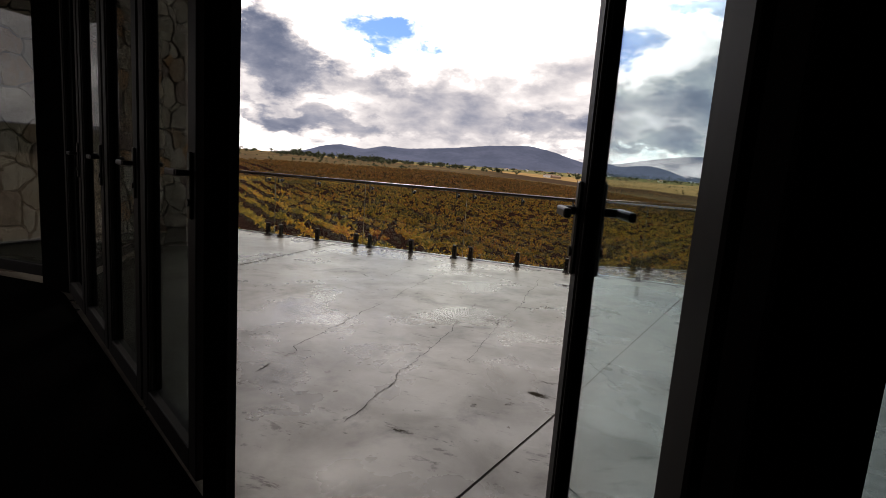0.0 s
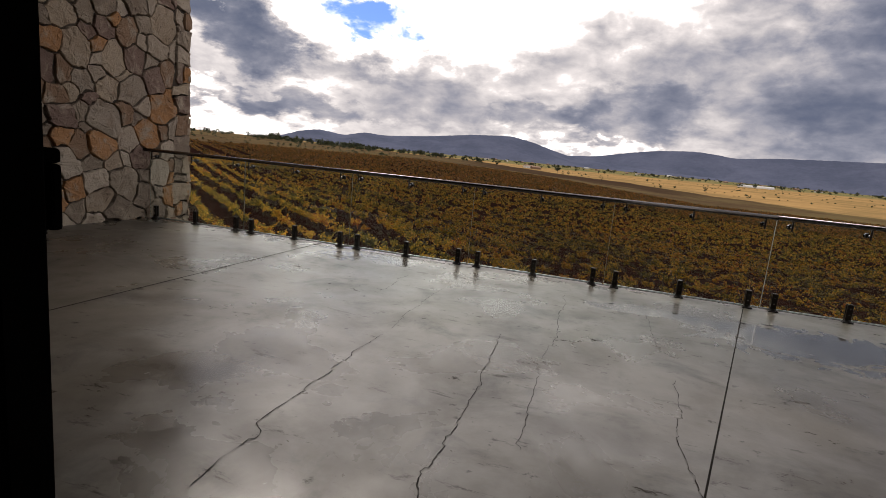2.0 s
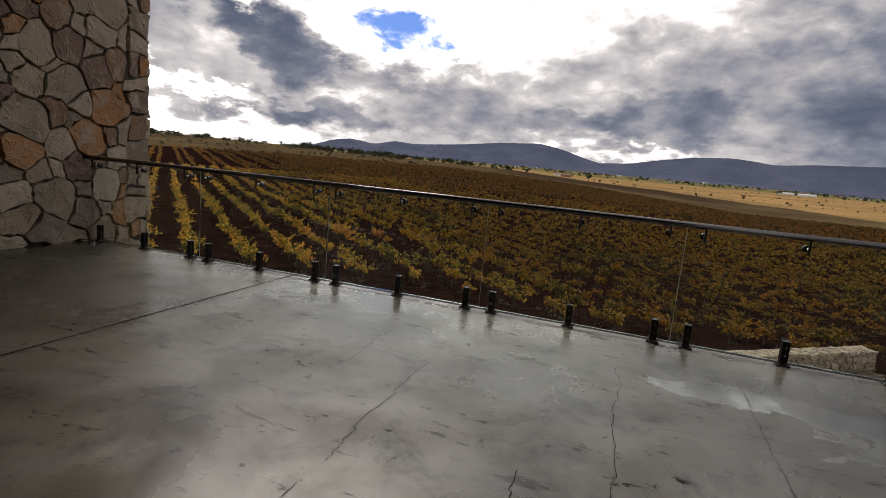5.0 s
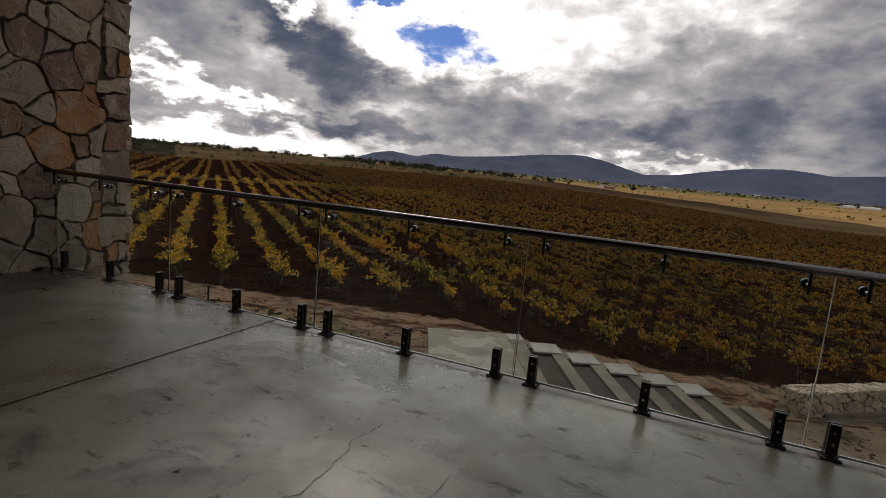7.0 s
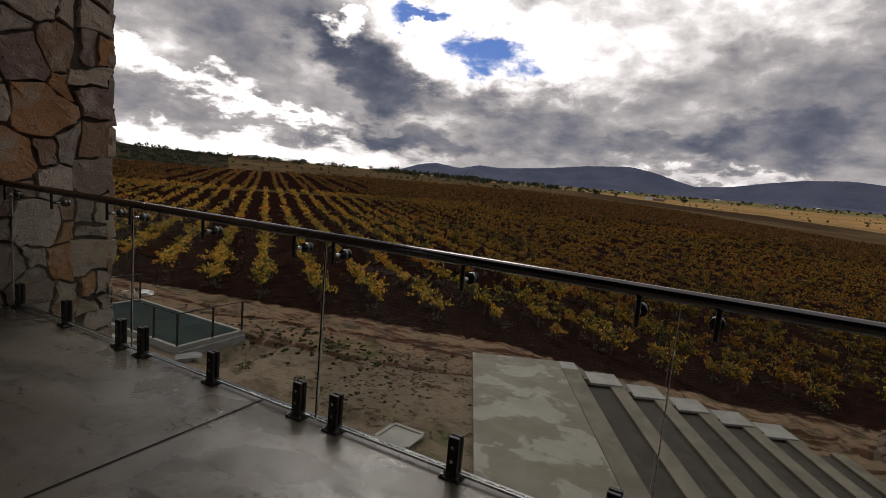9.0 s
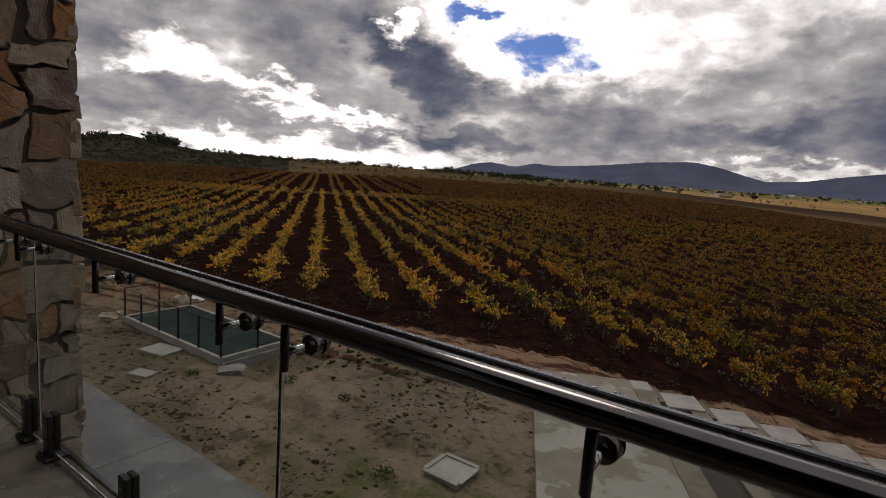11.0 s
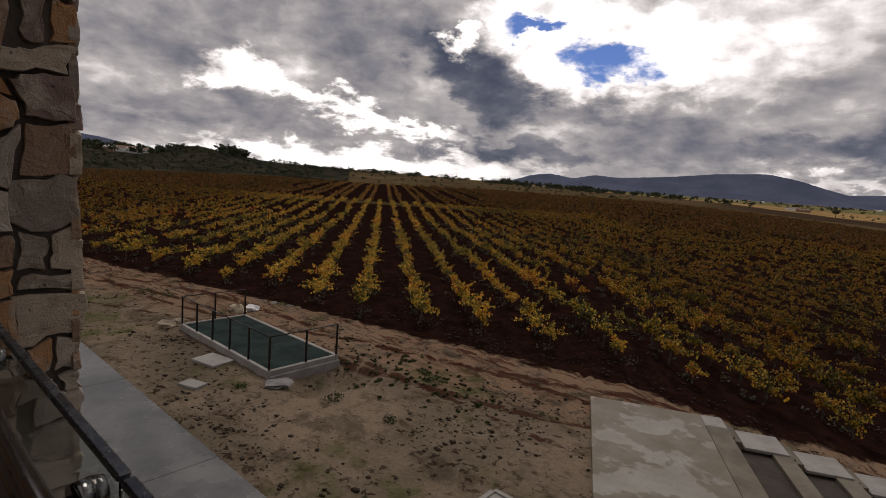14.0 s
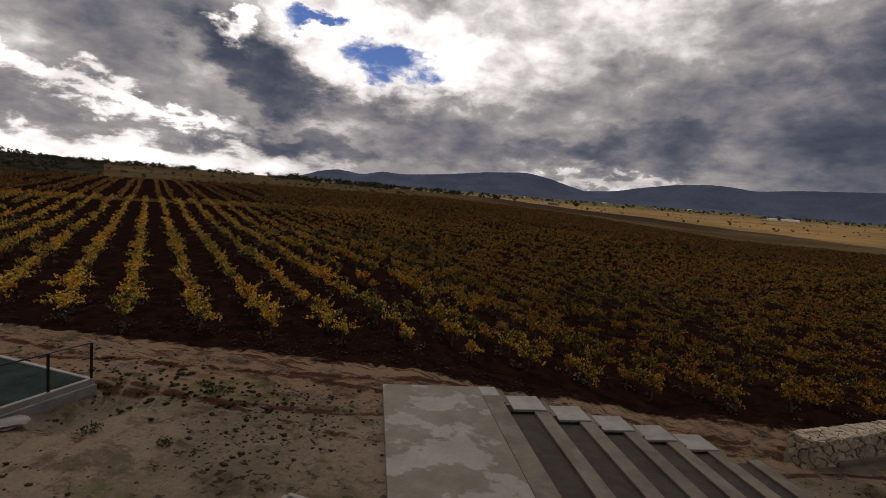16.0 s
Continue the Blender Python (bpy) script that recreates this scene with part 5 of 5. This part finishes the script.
def build_debris():
    rng = random.Random(15)
    for x, y, s, mat, nm, lab in ((-22.1, 18.75, 0.27, M_WHITE, "plastic_sheet", "crumpled white plastic sheet lying by the pit"), (-22.5, 18.3, 0.3, M_LIME, "rubble_stone", "loose pale rubble stone on the ground"),
                                  (-22.0, 18.2, 0.24, M_LIME, "rubble_stone", "loose pale rubble stone on the ground"), (-21.6, 15.2, 0.28, M_LIME, "rubble_stone", "loose pale rubble stone on the ground"),
                                  (-21.9, 15.7, 0.22, M_LIME, "rubble_stone", "loose pale rubble stone on the ground"), (-14.75, 15.45, 0.34, M_PITWALL, "rubble_stone", "broken grey slab piece beside the pit")):
        bm = bmesh.new()
        bmesh.ops.create_icosphere(bm, subdivisions=2, radius=s)
        for v in bm.verts:
            k = rng.uniform(0.6, 1.25)
            v.co = Vector((v.co.x * k, v.co.y * k, max(v.co.z * k * (0.22 if mat is M_PITWALL else 0.7), -0.1)))
        ob = part(nm, bm, mat)
        ob.location = (x, y, GROUND + 0.05)
        tagged(ob, lab, "debris")


build_debris()


def build_puddle():
    """A long shallow puddle in the rut behind the pit."""
    rng = random.Random(8)
    n, ring = 28, []
    for k in range(n):
        a = 2 * math.pi * k / n
        q = 1 + 0.28 * noise.noise(Vector((3 * math.cos(a), 3 * math.sin(a), 2.2))) + rng.uniform(-0.05, 0.05)
        ring.append((1.15 * q * math.cos(a), 0.20 * q * math.sin(a)))
    bm = prism(ring, -0.06, 0.0)
    ob = part("puddle", bm, M_DROP)
    ob.matrix_basis = pose(-22.5, 20.05, GROUND + 0.075, 0, 0, 19)
    tagged(ob, "long shallow rain puddle in a muddy rut", "puddle")


build_puddle()


def build_low_wall():
    """Low rubble wall with low steps at its foot."""
    base = (4.15, 26.6, -6.3)
    w = thing("low_stone_wall", base, 38, "low rubble wall of pale rough limestone", "wall")
    part("core", box((0.05, 0.05, -0.4), (9.0, 0.75, 0.85)), M_MORTAR, w)
    stone_face(w, (0, 0.04, -0.2), (1, 0, 0), (0, 0, 1), 9.0, 1.1, 0.34, 0.014, 0.07, M_LIME, 31)
    stone_face(w, (0.04, 0.78, -0.2), (0, -1, 0), (0, 0, 1), 0.76, 1.1, 0.33, 0.014, 0.08, M_LIME, 32)
    stone_face(w, (0, 0.0, 0.84), (1, 0, 0), (0, 1, 0), 9.0, 0.78, 0.36, 0.012, 0.06, M_LIME, 33)
    st = thing("low_steps", base, 38, "low concrete steps at the foot of the stone wall", "steps")
    for j in range(3):
        part("step", box((0.4 + 0.5 * j, -0.55 - 0.45 * j, -0.6), (9.0, -0.12 - 0.45 * j, -0.05 - 0.12 * j), 0.02), M_STEP, st)
    part("landing", box((1.3, -0.115, -0.6), (9.0, 0.0, 0.1), 0.02), M_STEP, st)


build_low_wall()


# ---- loose earth, weeds, woods and far buildings ----
def build_scatter():
    rng = np.random.default_rng(23)
    verts, faces = [], []
    bm = bmesh.new()
    bmesh.ops.create_icosphere(bm, subdivisions=1, radius=1.0)
    bm.verts.ensure_lookup_table()
    bv = np.array([v.co[:] for v in bm.verts])
    bf = [[v.index for v in f.verts] for f in bm.faces]
    bm.free()
    count = 0
    while count < 6000:
        x, y = rng.uniform(-36, 6), rng.uniform(12.7, 27)
        line = y - (0.235 * x + 25.4)
        if line > 6 or (-8.8 < x < 3 and y > 12 and U[0] * (x + 8.54) + U[1] * (y - 21.7) > -0.1 and line < 0) or (-21.4 < x < -15 and 15.2 < y < 18):
            continue
        if noise.noise(Vector((x * 0.35, y * 0.35, 0))) < rng.uniform(-0.35, 0.45):
            continue
        s = abs(rng.normal(0.006, 0.014)) + 0.009
        z = float(ground_height(x, y))
        k = bv * s * rng.uniform(0.55, 1.45, (len(bv), 3)) * np.array([1.7, 1.3, 0.42]) + np.array([x, y, z + s * 0.15])
        o = len(verts)
        verts += k.tolist()
        faces += [[a + o for a in f] for f in bf]
        count += 1
    ob = mesh_object("earth_clods", verts, faces, M_CLOD, True)
    tagged(ob, "scattered clods of dark earth and small stones", "clods", kind="stuff")
    # weeds
    spots = [(-12.2, 19.0, 0.32), (-12.9, 19.3, 0.2), (-15.2, 14.6, 0.16), (-13.0, 16.0, 0.26), (-27, 16.4, 0.4), (-26, 17.0, 0.3), (-11.2, 16.3, 0.2), (-8.2, 14.4, 0.24)]
    for _ in range(150):
        spots.append((rng.normal(-12.8, 1.9), rng.normal(18.9, 0.8), rng.uniform(0.02, 0.07)))
    c = np.array([(x, y, float(ground_height(x, y)) + 0.3 * s) for x, y, s in spots])
    e = np.array([(s, s, s * 0.35) for x, y, s in spots])
    v, f = leaf_cloud(c, e, np.array([int(30 + 420 * s) for x, y, s in spots]), 0.045, rng)
    tagged(new("weeds", cloud_object("weeds", v, f, M_WEED)), "low green weeds on the bare ground", "weeds", kind="stuff")

    # woods and hedges on the skyline: (az range, distance range, height, how many)
    groups = [((-58, -34), (560, 760), 6, 110), ((-36, -24), (560, 900), 8, 120), ((-29, -12), (800, 1300), 9, 150), ((-82, -67), (520, 760), 9, 150), ((-64, -61.5), (640, 700), 12, 26),
              ((-60, -44), (650, 840), 6, 60), ((-14, 26), (1100, 2300), 8, 260), ((-90, -54), (275, 480), 2.6, 620), ((-70, -54), (480, 700), 4.5, 120), ((-4, 30), (450, 1000), 2.2, 160), ((-52, -20), (270, 520), 2.0, 130)]
    cs, es, n, lf = [], [], [], []
    for (a0, a1), (r0, r1), h, many in groups:
        for _ in range(many):
            a, r = radians(rng.uniform(a0, a1)), rng.uniform(r0, r1)
            x, y = CX + r * math.sin(a), CY + r * math.cos(a)
            hh = h * (0.35 + 0.85 * rng.random() ** 1.8)
            z = float(ground_height(x, y))
            for k in range(3):
                cs.append((x + rng.normal(0, hh * 0.25), y + rng.normal(0, hh * 0.25), z + hh * rng.uniform(0.35, 0.72)))
                es.append((hh * 0.36, hh * 0.36, hh * 0.30))
                n.append(26)
                lf.append(hh * 0.20)
    v, f = leaf_cloud(np.array(cs), np.array(es), np.array(n), np.array(lf), rng)
    tagged(new("far_woods", cloud_object("far_woods", v, f, M_WOOD)), "dark scattered trees and scrub on the far slopes", "woods", kind="stuff")


build_scatter()


def build_far_trees():
    """Single trees that stand out along the valley road and on the left-hand hill."""
    rng = np.random.default_rng(91)
    spots = [(-12.6, 640, 8.5), (-10.6, 660, 6.5), (-4.0, 560, 8.0), (-17.3, 700, 8.0), (-16.6, 720, 7.0), (-18.9, 760, 10.0), (-30.6, 700, 9.0), (-29.6, 720, 8.0), (-28.4, 740, 7.5),
             (-31.5, 690, 8.0), (-26.5, 730, 7.0), (-24.8, 760, 6.5), (-22.4, 780, 6.5), (-62.4, 640, 11.0), (-61.7, 650, 9.0), (-55.4, 640, 6.0), (-54.9, 650, 5.0), (-64.0, 660, 7.0), (-70.5, 640, 8.0), (-69.6, 650, 7.0)]
    for az, r, h in spots:
        x, y = CX + r * math.sin(radians(az)), CY + r * math.cos(radians(az))
        t = thing("tree", (x, y, float(ground_height(x, y)) - 0.1), rng.uniform(0, 360), "dark round-headed evergreen tree standing alone in the fields", "tree", "single trees in the valley")
        part("trunk", tube((0, 0, 0), (0.1 * h * rng.uniform(-0.3, 0.3), 0, h * 0.5), 0.035 * h, 8, 0.018 * h), M_BARK, t)
        n = 9
        c = np.column_stack([rng.normal(0, 0.20 * h, n), rng.normal(0, 0.20 * h, n), h * rng.uniform(0.38, 0.86, n)])
        e = np.column_stack([h * rng.uniform(0.12, 0.22, n)] * 2 + [h * rng.uniform(0.09, 0.16, n)])
        v, f = leaf_cloud(c, e, np.full(n, 60), 0.075 * h, rng)
        ob = new("crown", cloud_object("crown", v, f, M_WOOD))
        ob.parent = t


build_far_trees()


def build_houses():
    rng = random.Random(77)
    spots = [(-12 + i * 1.35 + rng.uniform(-0.4, 0.4), rng.uniform(1500, 2300)) for i in range(24)] + [(-73.5, 560), (-72, 590), (-70.8, 600), (-71.4, 560), (-6.4, 900), (-7.2, 930)]
    for az, r in spots:
        x, y = CX + r * math.sin(radians(az)), CY + r * math.cos(radians(az))
        z = float(ground_height(x, y))
        b = thing("farm_building", (x, y, z), rng.uniform(0, 90), "small pale farm building far off in the valley", "building", "far farm buildings")
        w, d, h = rng.uniform(8, 20), rng.uniform(6, 9), rng.uniform(2.8, 4.5)
        part("wall", box((-w / 2, -d / 2, -1), (w / 2, d / 2, h)), M_WHITE if rng.random() < 0.6 else M_TERRA, b)
        bm = bmesh.new()
        vs = [bm.verts.new(p) for p in ((-w / 2 - 0.4, -d / 2 - 0.4, h), (w / 2 + 0.4, -d / 2 - 0.4, h), (w / 2 + 0.4, d / 2 + 0.4, h), (-w / 2 - 0.4, d / 2 + 0.4, h), (-w / 2 - 0.4, 0, h + 1.8), (w / 2 + 0.4, 0, h + 1.8))]
        for q in ((0, 1, 5, 4), (2, 3, 4, 5), (0, 4, 3), (1, 2, 5), (0, 3, 2, 1)):
            bm.faces.new([vs[k] for k in q])
        part("roof", bm, M_TERRA if rng.random() < 0.8 else M_WHITE, b)
    az, r = 14.6, 1150
    x, y = CX + r * math.sin(radians(az)), CY + r * math.cos(radians(az))
    g = thing("greenhouse", (x, y, float(ground_height(x, y))), 70, "long white plastic greenhouse far off in the golden field", "greenhouse")
    bm = bmesh.new()
    bmesh.ops.create_cone(bm, cap_ends=True, segments=24, radius1=4.5, radius2=4.5, depth=60, matrix=Matrix.Rotation(radians(90), 4, "X"))
    part("cover", bm, M_WHITE, g)


build_houses()
build_stone_wall()
